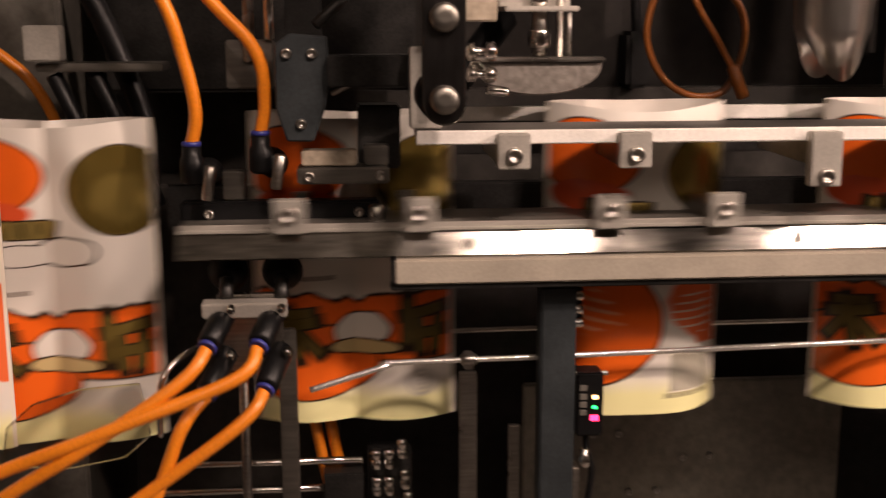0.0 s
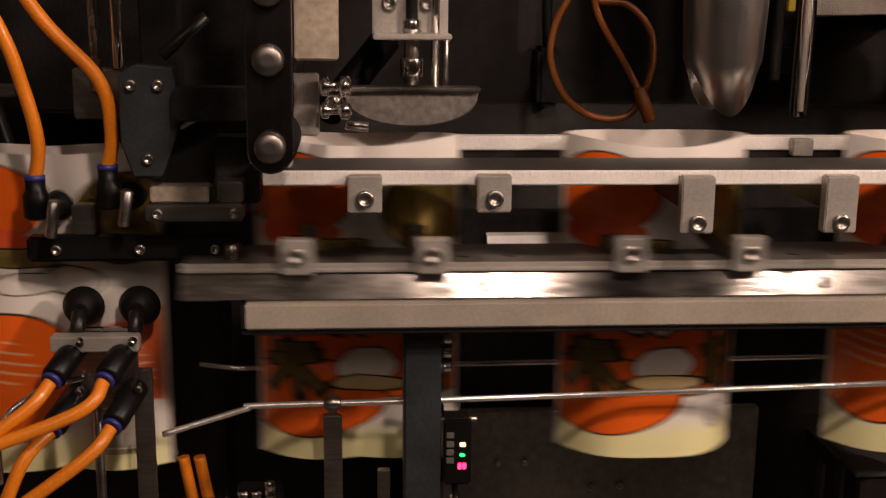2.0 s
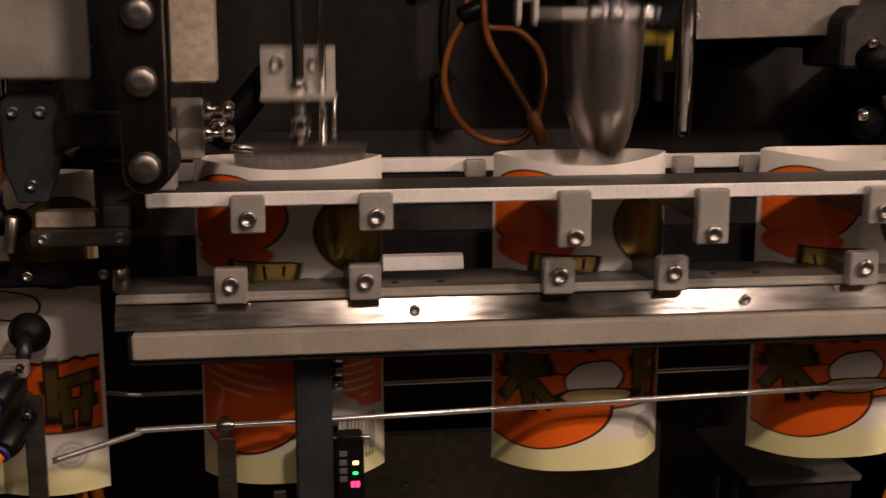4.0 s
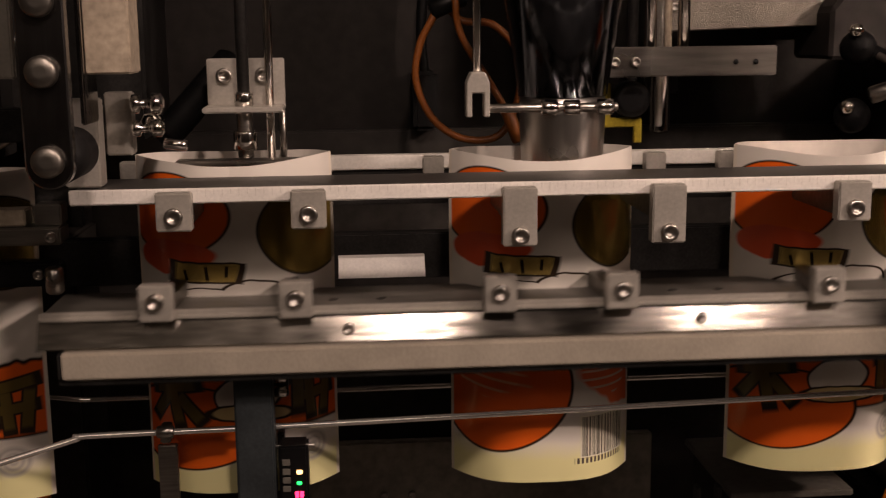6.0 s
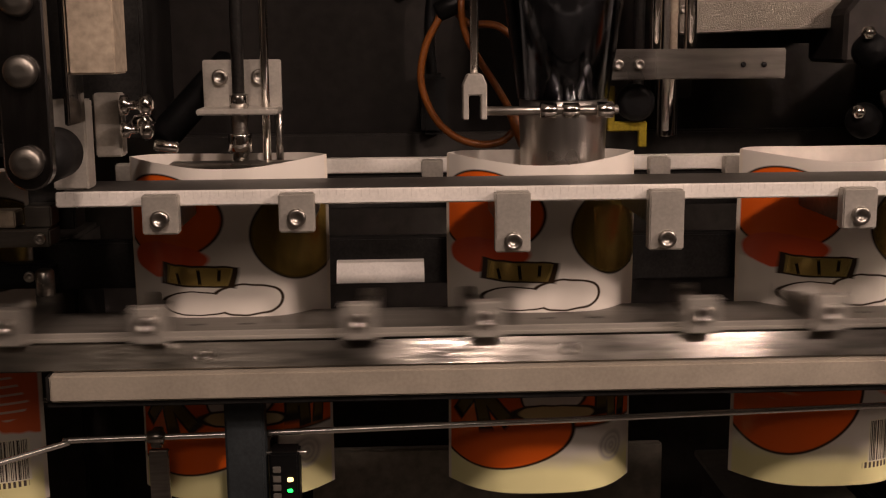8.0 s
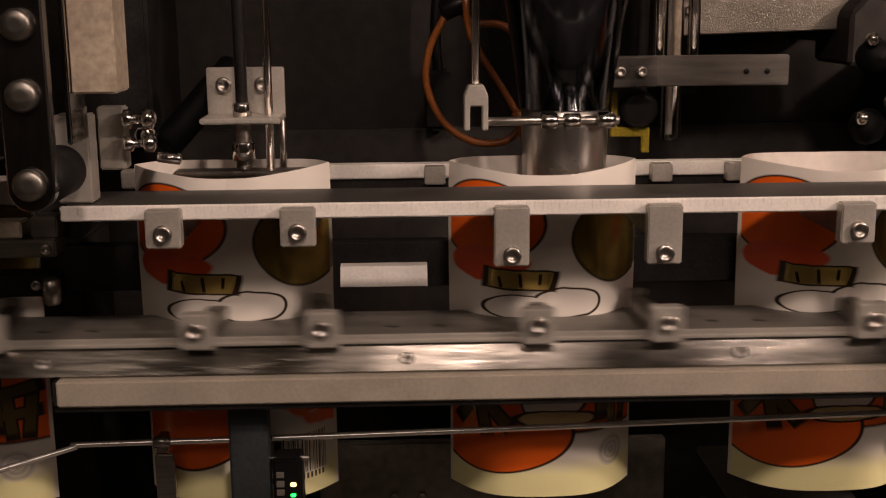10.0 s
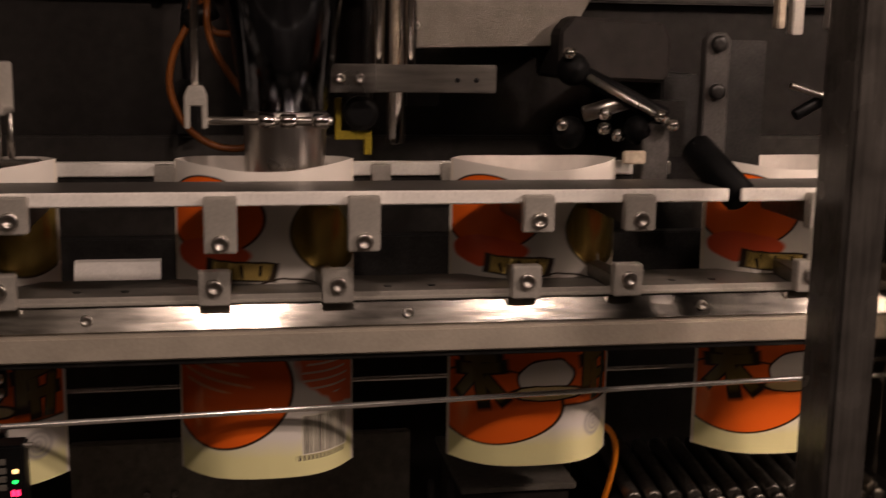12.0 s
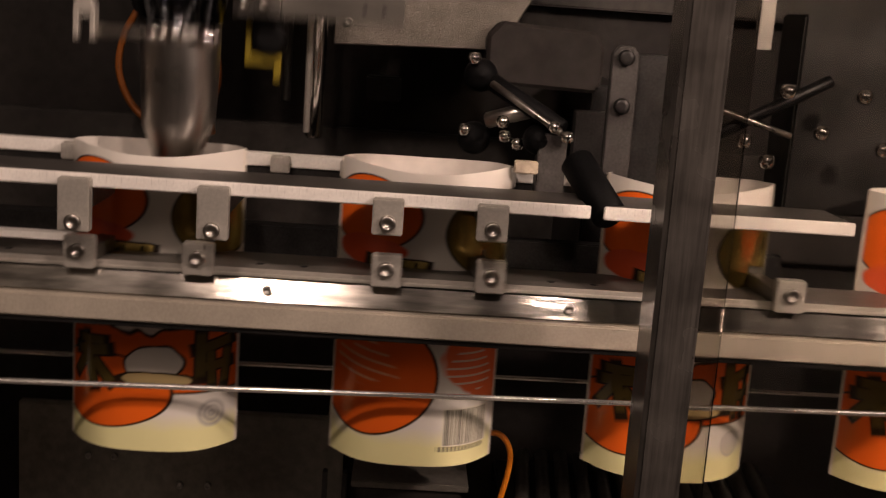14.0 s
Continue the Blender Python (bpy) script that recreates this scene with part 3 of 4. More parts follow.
def half_panel(side, toward, mat):
    """Half of a pouch wall, hinged on the pouch's middle line: side -1 or 1, toward -1 (front) or 1 (back)."""
    w = POUCH_W / 2
    cols, rows_ = 14, 24
    bm = bmesh.new()
    uv = bm.loops.layers.uv.new("UVMap")
    grid = []
    for j in range(rows_ + 1):
        v = j / rows_
        line = []
        for i in range(cols + 1):
            s = i / cols
            bulge = 0.0125 * math.sin(math.pi * s)
            sag = (-0.006 if toward < 0 else -0.002) * math.cos(s * math.pi / 2) ** 2 * max(0, 3 * v - 2) ** 2
            ripple = 0.0013 * math.sin(9 * s + 7 * v) * v * min(1.0, 4 * s)
            line.append((bm.verts.new((side * w * s, toward * (bulge + ripple), -POUCH_H * (1 - v) + sag)), 0.5 + side * s / 2, v))
        grid.append(line)
    for j in range(rows_):
        for i in range(cols):
            q = [grid[j][i], grid[j][i + 1], grid[j + 1][i + 1], grid[j + 1][i]]
            f = bm.faces.new([a[0] for a in q])
            f.smooth = True
            for lp, a in zip(f.loops, q):
                lp[uv].uv = (a[1], a[2])
    bmesh.ops.recalc_face_normals(bm, faces=bm.faces)
    me = bpy.data.meshes.new("panel")
    bm.to_mesh(me)
    bm.free()
    me.materials.append(mat)
    return me


PANELS = {face: [half_panel(s, -1, face) for s in (-1, 1)] for face in (FRONT_PRINT, BACK_PRINT)}
PLAIN = [half_panel(s, 1, PLAIN_FILM) for s in (-1, 1)]


def pouch(face, label):
    ob = thing("pouch", (0, POUCH_Y, POUCH_TOP), label, "pouch", "pouches carried along the machine")
    for i, s in enumerate((-1, 1)):
        for name, me in (("front_panel", PANELS[face][i]), ("back_panel", PLAIN[i])):
            p = new(name, me)
            p.parent = ob
    return ob


# ---- opening head: a rod with a half-round spreader that dips into the pouch ----
def spreader():
    x, y = 0.034, POUCH_Y
    ob = thing("pouch_spreader", (x, y, 1.02), "half-round metal spreader blade on a rod and bracket", "spreader")
    bm = bmesh.new()
    outline = [(x - 0.047, 1.062)] + [(x + 0.047 * math.sin(a), 1.062 - 0.0245 * math.cos(a) ** 0.8) for a in [math.radians(q) for q in range(-78, 79, 12)]] + [(x + 0.047, 1.062)]
    prism(bm, outline, y - 0.004, y + 0.004, "y", 0.001)
    part("blade", bm, BLADE, ob, "dull half-round blade")
    part("rim", box(bmesh.new(), x - 0.048, x + 0.048, y - 0.009, y + 0.009, 1.062, 1.0655, 0.001), STEEL, ob)
    part("rod", rod(bmesh.new(), (x, y, 1.0655), (x, y, 1.112), 0.0055), STEEL, ob)
    part("collar", lathe(bmesh.new(), [(0.0075, 0), (0.008, 0.001), (0.008, 0.012), (0.0075, 0.013)], (x, y, 1.072), "z", 20), CHROME, ob)
    bar("shelf", ob, ALU, x - 0.027, x + 0.027, y - 0.014, y + 0.022, 1.098, 1.102, 0.0008)
    bar("back_plate", ob, ALU, x - 0.027, x + 0.027, y + 0.022, y + 0.027, 1.098, 1.134, 0.0008)
    screw(ob, x - 0.015, y + 0.022, 1.122)
    screw(ob, x + 0.012, y + 0.022, 1.122)
    part("nut", lathe(bmesh.new(), [(0.006, 0), (0.0065, 0.001), (0.0065, 0.008), (0.006, 0.009)], (x, y, 1.102), "z", 6), CHROME, ob)
    part("spindle", rod(bmesh.new(), (x, y, 1.111), (x, y, 1.3), 0.0042), DARK, ob)
    part("guide_pin", rod(bmesh.new(), (x + 0.017, y + 0.01, 1.065), (x + 0.017, y + 0.01, 1.3), 0.003), CHROME, ob)
    part("guide_pin", rod(bmesh.new(), (x + 0.025, y + 0.018, 1.06), (x + 0.025, y + 0.018, 1.098), 0.0025), STEEL, ob)
    return ob


# ---- filling funnel and its carriage ----
FUNNEL_X = 0.255


def funnel():
    x, y = FUNNEL_X, POUCH_Y
    ob = thing("filling_funnel", (x, y, 0.96), "polished steel filling funnel with a hinged spout", "funnel")
    bm = bmesh.new()
    lathe(bm, [(0.0305, 1.072), (0.031, 1.072), (0.05, 1.2), (0.06, 1.42), (0.058, 1.42), (0.048, 1.2), (0.0295, 1.074)], (x, y, 0), "z", 40)
    part("cone", bm, FUNNELM, ob, "dark polished cone")
    sp = bmesh.new()
    steps = 40
    prof = [(0.0298, 1.076), (0.03, 1.06), (0.029, 1.03), (0.0275, 1.0)]
    rings = []
    for r, z in prof:
        rings.append([sp.verts.new((x + r * math.cos(2 * math.pi * i / steps), y + r * math.sin(2 * math.pi * i / steps), z)) for i in range(steps)])
    tip = []
    for i in range(steps):
        a = 2 * math.pi * i / steps
        tip.append(sp.verts.new((x + 0.0235 * math.cos(a), y + 0.0235 * math.sin(a), 0.962 + 0.032 * math.cos(a) ** 2)))
    rings.append(tip)
    for a, b in zip(rings, rings[1:]):
        for i in range(steps):
            sp.faces.new((a[i], a[(i + 1) % steps], b[(i + 1) % steps], b[i])).smooth = True
    bmesh.ops.recalc_face_normals(sp, faces=sp.faces)
    spout = part("spout", sp, SPOUT, ob, "bright steel spout")
    mod = spout.modifiers.new("wall", "SOLIDIFY")
    mod.thickness = 0.0012
    pin = part("hinge_pin", rod(bmesh.new(), (x - 0.058, y - 0.028, 1.0655), (x + 0.033, y - 0.028, 1.0655), 0.003), STEEL, ob)
    for dx in (-0.014, 0.001, 0.024):
        part("hinge_knuckle", lathe(bmesh.new(), [(0.004, -0.006), (0.0055, -0.005), (0.0055, 0.005), (0.004, 0.006)], (x + dx, y - 0.028, 1.0655), "x", 16), CHROME, pin)
    fork = part("clevis", prism(bmesh.new(), [(x - 0.071, 1.06), (x - 0.071, 1.083), (x - 0.068, 1.09), (x - 0.058, 1.09), (x - 0.055, 1.083), (x - 0.055, 1.06), (x - 0.059, 1.06), (x - 0.059, 1.076), (x - 0.067, 1.076), (x - 0.067, 1.06)], y - 0.034, y - 0.022, "y", 0.0008), ALU, ob, "forked link end")
    part("link_rod", rod(bmesh.new(), (x - 0.063, y - 0.028, 1.09), (x - 0.063, y - 0.02, 1.3), 0.003), CHROME, ob)
    flat = bar("arm", ob, PLATE, x + 0.042, x + 0.166, y + 0.034, y + 0.042, 1.083, 1.1045, 0.0008, "flat machined arm")
    bar("arm_clamp", ob, STEEL, x + 0.034, x + 0.07, y + 0.026, y + 0.033, 1.083, 1.1045, 0.0008)
    for dx in (0.043, 0.058):
        screw(ob, x + dx, y + 0.026, 1.094, SMALL_SCREW)
    for dx in (0.135, 0.15):
        part("hole", lathe(bmesh.new(), [(0.002, 0), (0.002, -0.0005), (0.0005, -0.0005)], (x + dx, y + 0.0338, 1.093), "y", 12), BLACK, flat)
    for dx in (0.075, 0.088, 0.1):
        part("carriage_rod", rod(bmesh.new(), (x + dx, y + 0.05, 1.1), (x + dx, y + 0.05, 1.35), 0.0045 if dx != 0.088 else 0.003), CHROME if dx != 0.088 else BEIGE, ob)
    bm = prism(bmesh.new(), [(x + 0.041, 1.045), (x + 0.064, 1.045), (x + 0.064, 1.033), (x + 0.07, 1.033), (x + 0.07, 1.052), (x + 0.046, 1.052), (x + 0.046, 1.078), (x + 0.041, 1.078)], y + 0.05, y + 0.056, "y", 0.0008)
    part("bracket", bm, YELLOW, ob, "yellow bracket")
    part("bushing", lathe(bmesh.new(), [(0.009, -0.008), (0.0135, -0.007), (0.0135, 0.007), (0.009, 0.008)], (x + 0.061, y + 0.052, 1.066), "y", 24), BLACK, ob, "black bushing")
    return ob


def steel_column():
    ob = thing("guide_column", (0.348, 0.2, 1.03), "round polished guide column behind the funnel", "column")
    part("column", rod(bmesh.new(), (0.35, 0.205, 1.03), (0.35, 0.205, 1.5), 0.0078, 24), CHROME, ob)
    part("pin", rod(bmesh.new(), (0.345, 0.19, 1.036), (0.345, 0.19, 1.3), 0.0028), ALU, ob)
    part("pin", rod(bmesh.new(), (0.326, 0.2, 1.06), (0.326, 0.2, 1.3), 0.004), DARK, ob)


def hammered_plate():
    ob = thing("hammered_plate", (0.45, 0.25, 1.11), "speckled hammered metal cover plate with a slanting edge", "plate")
    bm = prism(bmesh.new(), [(0.36, 1.108), (0.495, 1.112), (0.515, 1.13), (0.54, 1.175), (0.56, 1.3), (0.36, 1.3)], 0.25, 0.26, "y", 0.001)
    part("plate", bm, HAMMER, ob)
    screw(ob, 0.372, 0.249, 1.128, SMALL_SCREW)
    for x in (0.395, 0.488):
        knob = part("knob", lathe(bmesh.new(), [(0.008, 0), (0.0115, -0.001), (0.0115, -0.012), (0.008, -0.014)], (x, 0.249, 1.172), "y", 24), BLACK, ob, "round black knob")
        part("recess", lathe(bmesh.new(), [(0.005, 0), (0.0055, -0.0015), (0.003, -0.002)], (x, 0.2345, 1.172), "y", 16), DARK, knob)


def loop_hose(points, label, r=0.0034, mat=None):
    ob = thing("hose", points[0], label, "hose", "orange air hoses")
    part("tube", hose(bmesh.new(), points, r), mat or ORANGE, ob)
    return ob


# ---- arms at the entry end ----
def link_arm():
    y = -0.078
    ob = thing("link_arm", (-0.052, y, 1.03), "dark polished link arm with two round bolts", "arm")
    n = 12
    cap = lambda cz, up: [(-0.0515 + 0.0125 * math.cos(a), cz + 0.0125 * math.sin(a)) for a in [math.pi * i / n + (0 if up else math.pi) for i in range(n + 1)]]
    part("plate", prism(bmesh.new(), cap(1.3, True) + cap(1.042, False), y, y + 0.009, "y", 0.001), ARMM, ob)
    for z in (1.091, 1.0445):
        part("bolt", lathe(bmesh.new(), [(0.0085, 0), (0.0085, -0.004), (0.0068, -0.006), (0.003, -0.0062)], (-0.0515, y, z), "y", 22), PLATE, ob)
    part("bolt", lathe(bmesh.new(), [(0.0085, 0), (0.0085, -0.004), (0.0068, -0.006), (0.003, -0.0062)], (-0.0515, y, 1.127), "y", 22), PLATE, ob)
    part("roller", lathe(bmesh.new(), [(0.007, 0), (0.0145, 0.002), (0.0145, 0.045), (0.007, 0.047)], (-0.0515, y + 0.01, 1.0445), "y", 28), RUBBER, ob, "black roller")


def bearing_block():
    ob = thing("bearing_block", (-0.055, 0.02, 1.018), "pale machined block with chrome adjusting screws", "block")
    bar("block", ob, ALU, -0.066, -0.045, 0.016, 0.034, 1.0185, 1.072, 0.001)
    bar("upper_block", ob, BEIGE, -0.04, -0.015, -0.03, 0.0, 1.088, 1.3, 0.001, "pale beige bar")
    bar("edge_strip", ob, CHROME, -0.0435, -0.0405, -0.034, -0.0, 1.06, 1.3, 0.0008)
    bar("small_block", ob, ALU, -0.045, -0.0285, 0.036, 0.05, 1.036, 1.075, 0.001)
    for z, r in ((1.068, 0.006), (1.053, 0.005)):
        part("adjuster", lathe(bmesh.new(), [(r * 0.6, 0), (r, 0.001), (r, 0.005), (r * 0.5, 0.006), (r * 0.5, 0.012), (r * 1.1, 0.013), (r * 1.1, 0.018), (r * 0.5, 0.02)], (-0.0275, 0.03, z), "x", 18), CHROME, ob)
    bar("arm", ob, DARK, -0.12, -0.047, 0.036, 0.06, 1.045, 1.066, 0.001)
    part("slant_lever", rod(bmesh.new(), (-0.028, 0.15, 1.036), (0.02, 0.19, 1.092), 0.0115), MATT, ob, "black slanting lever")
    part("lever_pin", rod(bmesh.new(), (-0.012, 0.05, 1.042), (0.003, 0.05, 1.04), 0.0035), CHROME, ob)
    part("lever_nut", rod(bmesh.new(), (-0.02, 0.046, 1.056), (-0.018, 0.062, 1.056), 0.0062, 6), CHROME, ob)


def gripper_head():
    ob = thing("gripper_head", (-0.11, 0.05, 0.98), "grey steel gripping head with a pale pad at the entry", "gripper")
    bar("jaw", ob, PLATE, -0.142, -0.079, 0.046, 0.07, 0.9785, 0.99, 0.0012)
    bar("pad", ob, BEIGE, -0.139, -0.101, 0.05, 0.068, 0.9905, 1.001, 0.001, "pale pad")
    bar("cheek", ob, PLATE, -0.096, -0.079, 0.052, 0.07, 0.9905, 1.004, 0.001)
    bar("rear_block", ob, DARK, -0.1, -0.07, 0.075, 0.1, 0.985, 1.03, 0.0015)
    for x in (-0.134, -0.085):
        screw(ob, x, 0.046, 0.984, SMALL_SCREW)
    bm = prism(bmesh.new(), [(-0.155, 1.03), (-0.155, 1.073), (-0.145, 1.08), (-0.12, 1.078), (-0.118, 1.05), (-0.122, 1.03), (-0.13, 1.008), (-0.148, 1.008)], 0.045, 0.06, "y", 0.0012)
    part("lever", bm, SLATE, ob, "dark lever plate")
    for x in (-0.147, -0.13):
        screw(ob, x, 0.045, 1.067, SMALL_SCREW)
    screw(ob, -0.138, 0.045, 1.02, SMALL_SCREW)
    part("linkage", rod(bmesh.new(), (-0.118, 0.05, 1.04), (-0.095, 0.05, 1.052), 0.0025), STEEL, ob)
    part("linkage", rod(bmesh.new(), (-0.128, 0.052, 1.085), (-0.1, 0.06, 1.11), 0.004), DARK, ob)
    part("ball_joint", lathe(bmesh.new(), [(0.0, -0.004), (0.003, -0.0034), (0.0044, 0), (0.003, 0.0034), (0.0, 0.004)], (-0.095, 0.048, 1.052), "z", 14), CHROME, ob)
    for i, (x, z) in enumerate(((-0.174, 1.08), (-0.174, 1.1), (-0.16, 1.095))):
        part("stem", rod(bmesh.new(), (x, 0.075, z - 0.02), (x, 0.075, z + 0.04), 0.004), CHROME if i else STEEL, ob)
    bar("upper_block", ob, PLATE, -0.19, -0.158, 0.075, 0.1, 1.042, 1.075, 0.001)
    bar("hanger", ob, DARK, -0.15, -0.125, 0.1, 0.13, 1.03, 1.3, 0.001)


def pusher_plate():
    ob = thing("pusher_plate", (-0.16, 0.0, 1.1), "pale flat cover plate with a screw on the entry arm", "plate")
    bar("plate", ob, ALU, -0.178, -0.096, 0.03, 0.038, 1.084, 1.16, 0.001)
    screw(ob, -0.168, 0.03, 1.102)
    bar("stem", ob, DARK, -0.15, -0.13, 0.038, 0.06, 1.11, 1.4, 0.001)
    return ob


def upper_cups():
    ob = thing("vacuum_lifter", (-0.19, 0.06, 0.98), "pair of black suction fittings with orange hoses on a bar", "vacuum lifter")
    for x, z, tip in ((-0.214, 0.998, -0.23), (-0.167, 1.005, -0.206)):
        elbow = part("elbow", lathe(bmesh.new(), [(0.006, -0.02), (0.0085, -0.018), (0.0085, -0.004), (0.0065, 0.0), (0.0065, 0.006)], (x, 0.06, z), "z", 18), BLACK, ob)
        part("collar", lathe(bmesh.new(), [(0.006, 0.006), (0.0068, 0.0065), (0.0068, 0.009), (0.0055, 0.0095)], (x, 0.06, z), "z", 18), BLUE, elbow, "blue collar")
        part("cup_stem", rod(bmesh.new(), (x + 0.006, 0.056, z - 0.012), (x + 0.006, 0.09, z - 0.018), 0.006), DARK, ob)
        part("cup", lathe(bmesh.new(), [(0.005, 0), (0.009, 0.004), (0.0115, 0.012), (0.0095, 0.0125)], (x + 0.006, 0.09, z - 0.018), "y", 20), RUBBER, ob, "rubber cup")
        part("clip", rod(bmesh.new(), (x + 0.01, 0.05, z - 0.03), (x + 0.014, 0.05, z - 0.006), 0.004), STEEL, ob)
        part("tube", hose(bmesh.new(), [(x, 0.06, z + 0.006), (x + 0.004, 0.058, z + 0.03), (x - 0.002, 0.055, z + 0.065), (tip, 0.05, z + 0.11), (tip - 0.05, 0.05, z + 0.2)], 0.0046), ORANGE, elbow, "orange hose")
    bar("bar", ob, BLACK, -0.225, -0.085, 0.068, 0.082, 0.947, 0.964, 0.002, "black cross bar")
    for x in (-0.205, -0.15, -0.1):
        screw(ob, x, 0.068, 0.9555, SMALL_SCREW)
    part("knob", lathe(bmesh.new(), [(0.004, -0.009), (0.006, -0.007), (0.006, 0.007), (0.004, 0.009)], (-0.088, 0.06, 0.953), "z", 16), STEEL, ob)
    bar("stay", ob, PLATE, -0.195, -0.18, 0.072, 0.084, 0.9645, 0.985, 0.001)


def lower_cups():
    ob = thing("vacuum_picker", (-0.18, 0.06, 0.85), "swinging suction arm with four black fittings and orange hoses", "vacuum picker")
    bar("plate", ob, STEEL, -0.2, -0.155, 0.062, 0.069, 0.845, 0.902, 0.0012)
    bar("bridge", ob, ALU, -0.209, -0.151, 0.05, 0.0615, 0.889, 0.9, 0.001, "pale metal bridge across the cups")
    spots = ((-0.197, 0.886), (-0.163, 0.886), (-0.199, 0.852), (-0.16, 0.854))
    ends = ((-0.36, 0.77), (-0.38, 0.785), (-0.29, 0.7), (-0.34, 0.72))
    for (x, z), (ex, ez) in zip(spots, ends):
        fit = part("fitting", rod(bmesh.new(), (x + 0.004, 0.066, z + 0.006), (x - 0.006, 0.03, z - 0.008), 0.0085, 18), BLACK, ob)
        part("collar", rod(bmesh.new(), (x - 0.006, 0.0295, z - 0.0082), (x - 0.007, 0.0265, z - 0.0095), 0.0068, 16), BLUE, fit, "blue collar")
        part("nut", rod(bmesh.new(), (x + 0.009, 0.05, z + 0.012), (x + 0.008, 0.045, z + 0.01), 0.003, 6), CHROME, ob)
        part("tube", hose(bmesh.new(), [(x - 0.007, 0.0265, z - 0.0095), (x - 0.022, 0.01, z - 0.025), ((x + ex) / 2, -0.005, (z + ez) / 2 - 0.004), (ex, -0.01, ez), (ex - 0.06, -0.01, ez - 0.09)], 0.0046), ORANGE, fit, "orange hose")
    for x in (-0.193, -0.155):
        part("cup", lathe(bmesh.new(), [(0.006, 0), (0.011, 0.006), (0.0145, 0.014), (0.012, 0.0145)], (x, 0.069, 0.912), "y", 24), RUBBER, ob, "rubber suction cup")
        part("cup_stem", rod(bmesh.new(), (x, 0.06, 0.9), (x, 0.07, 0.912), 0.005), DARK, ob)
    return ob


def arm_frame():
    ob = thing("arm_frame", (-0.18, 0.07, 0.6), "steel uprights and cross rods under the suction arm", "frame")
    part("upright", rod(bmesh.new(), (-0.186, 0.074, 0.6), (-0.186, 0.074, 0.86), 0.0035), STEEL, ob)
    bar("upright", ob, PLATE, -0.16, -0.147, 0.07, 0.076, 0.6, 0.87, 0.001)
    for z, x0, x1 in ((0.757, -0.25, -0.1), (0.735, -0.26, -0.1), (0.71, -0.27, -0.08)):
        part("cross_rod", rod(bmesh.new(), (x0, 0.1, z), (x1, 0.1, z), 0.0028), CHROME, ob)
    bar("block", ob, DARK, -0.13, -0.1, 0.09, 0.12, 0.6, 0.75, 0.001)
    ob = thing("valve_stack", (-0.075, 0.1, 0.7), "cluster of bright chrome push-in fittings", "fitting")
    for i, (x, z) in enumerate(((-0.09, 0.735), (-0.08, 0.735), (-0.09, 0.757), (-0.08, 0.757), (-0.07, 0.765), (-0.068, 0.74), (-0.085, 0.715), (-0.066, 0.722))):
        part("fitting", lathe(bmesh.new(), [(0.0025, -0.008), (0.0042, -0.007), (0.0042, -0.001), (0.0028, 0), (0.0042, 0.001), (0.0042, 0.007), (0.0025, 0.008)], (x, 0.1, z), "z", 14), CHROME, ob)
    bar("body", ob, DARK, -0.096, -0.062, 0.106, 0.13, 0.6, 0.76, 0.002)
    ob = thing("magazine_guide", (-0.27, 0.02, 0.83), "clear bent plastic guide beside the pouch magazine", "guide")
    bm = hose(bmesh.new(), [(-0.19, 0.06, 0.868), (-0.215, 0.04, 0.866), (-0.235, 0.02, 0.85), (-0.238, 0.02, 0.81)], 0.0022)
    part("rim", bm, CHROME, ob)
    bm = prism(bmesh.new(), [(-0.345, 0.792), (-0.34, 0.82), (-0.322, 0.836), (-0.29, 0.846), (-0.25, 0.849), (-0.244, 0.812), (-0.262, 0.796), (-0.3, 0.789)], 0.018, 0.0205, "y", 0.0008)
    part("sheet", bm, ACRYLIC, ob, "clear bent sheet")


def left_background():
    ob = thing("entry_cabinet", (-0.36, 0.2, 0.5), "dark shaded cabinet beside the entry end", "cabinet")
    bar("column", ob, GREY, -0.42, -0.33, 0.2, 0.419, 0.0, 1.6, 0.003)
    bar("housing", ob, DARK, -0.3, -0.05, 0.22, 0.34, 1.03, 1.6, 0.003, "dark housing")
    bar("housing", ob, PANELD, -0.3, -0.12, 0.25, 0.34, 0.55, 0.95, 0.003)
    bar("shelf", ob, PLATE, -0.33, -0.24, 0.12, 0.16, 1.052, 1.058, 0.001)
    bar("pale_block", ob, ALU, -0.335, -0.31, 0.11, 0.13, 1.06, 1.085, 0.001)
    part("strut", rod(bmesh.new(), (-0.32, 0.13, 1.05), (-0.27, 0.14, 0.93), 0.006), BLACK, ob)
    part("strut", rod(bmesh.new(), (-0.29, 0.13, 1.05), (-0.25, 0.14, 0.95), 0.006), BLACK, ob)


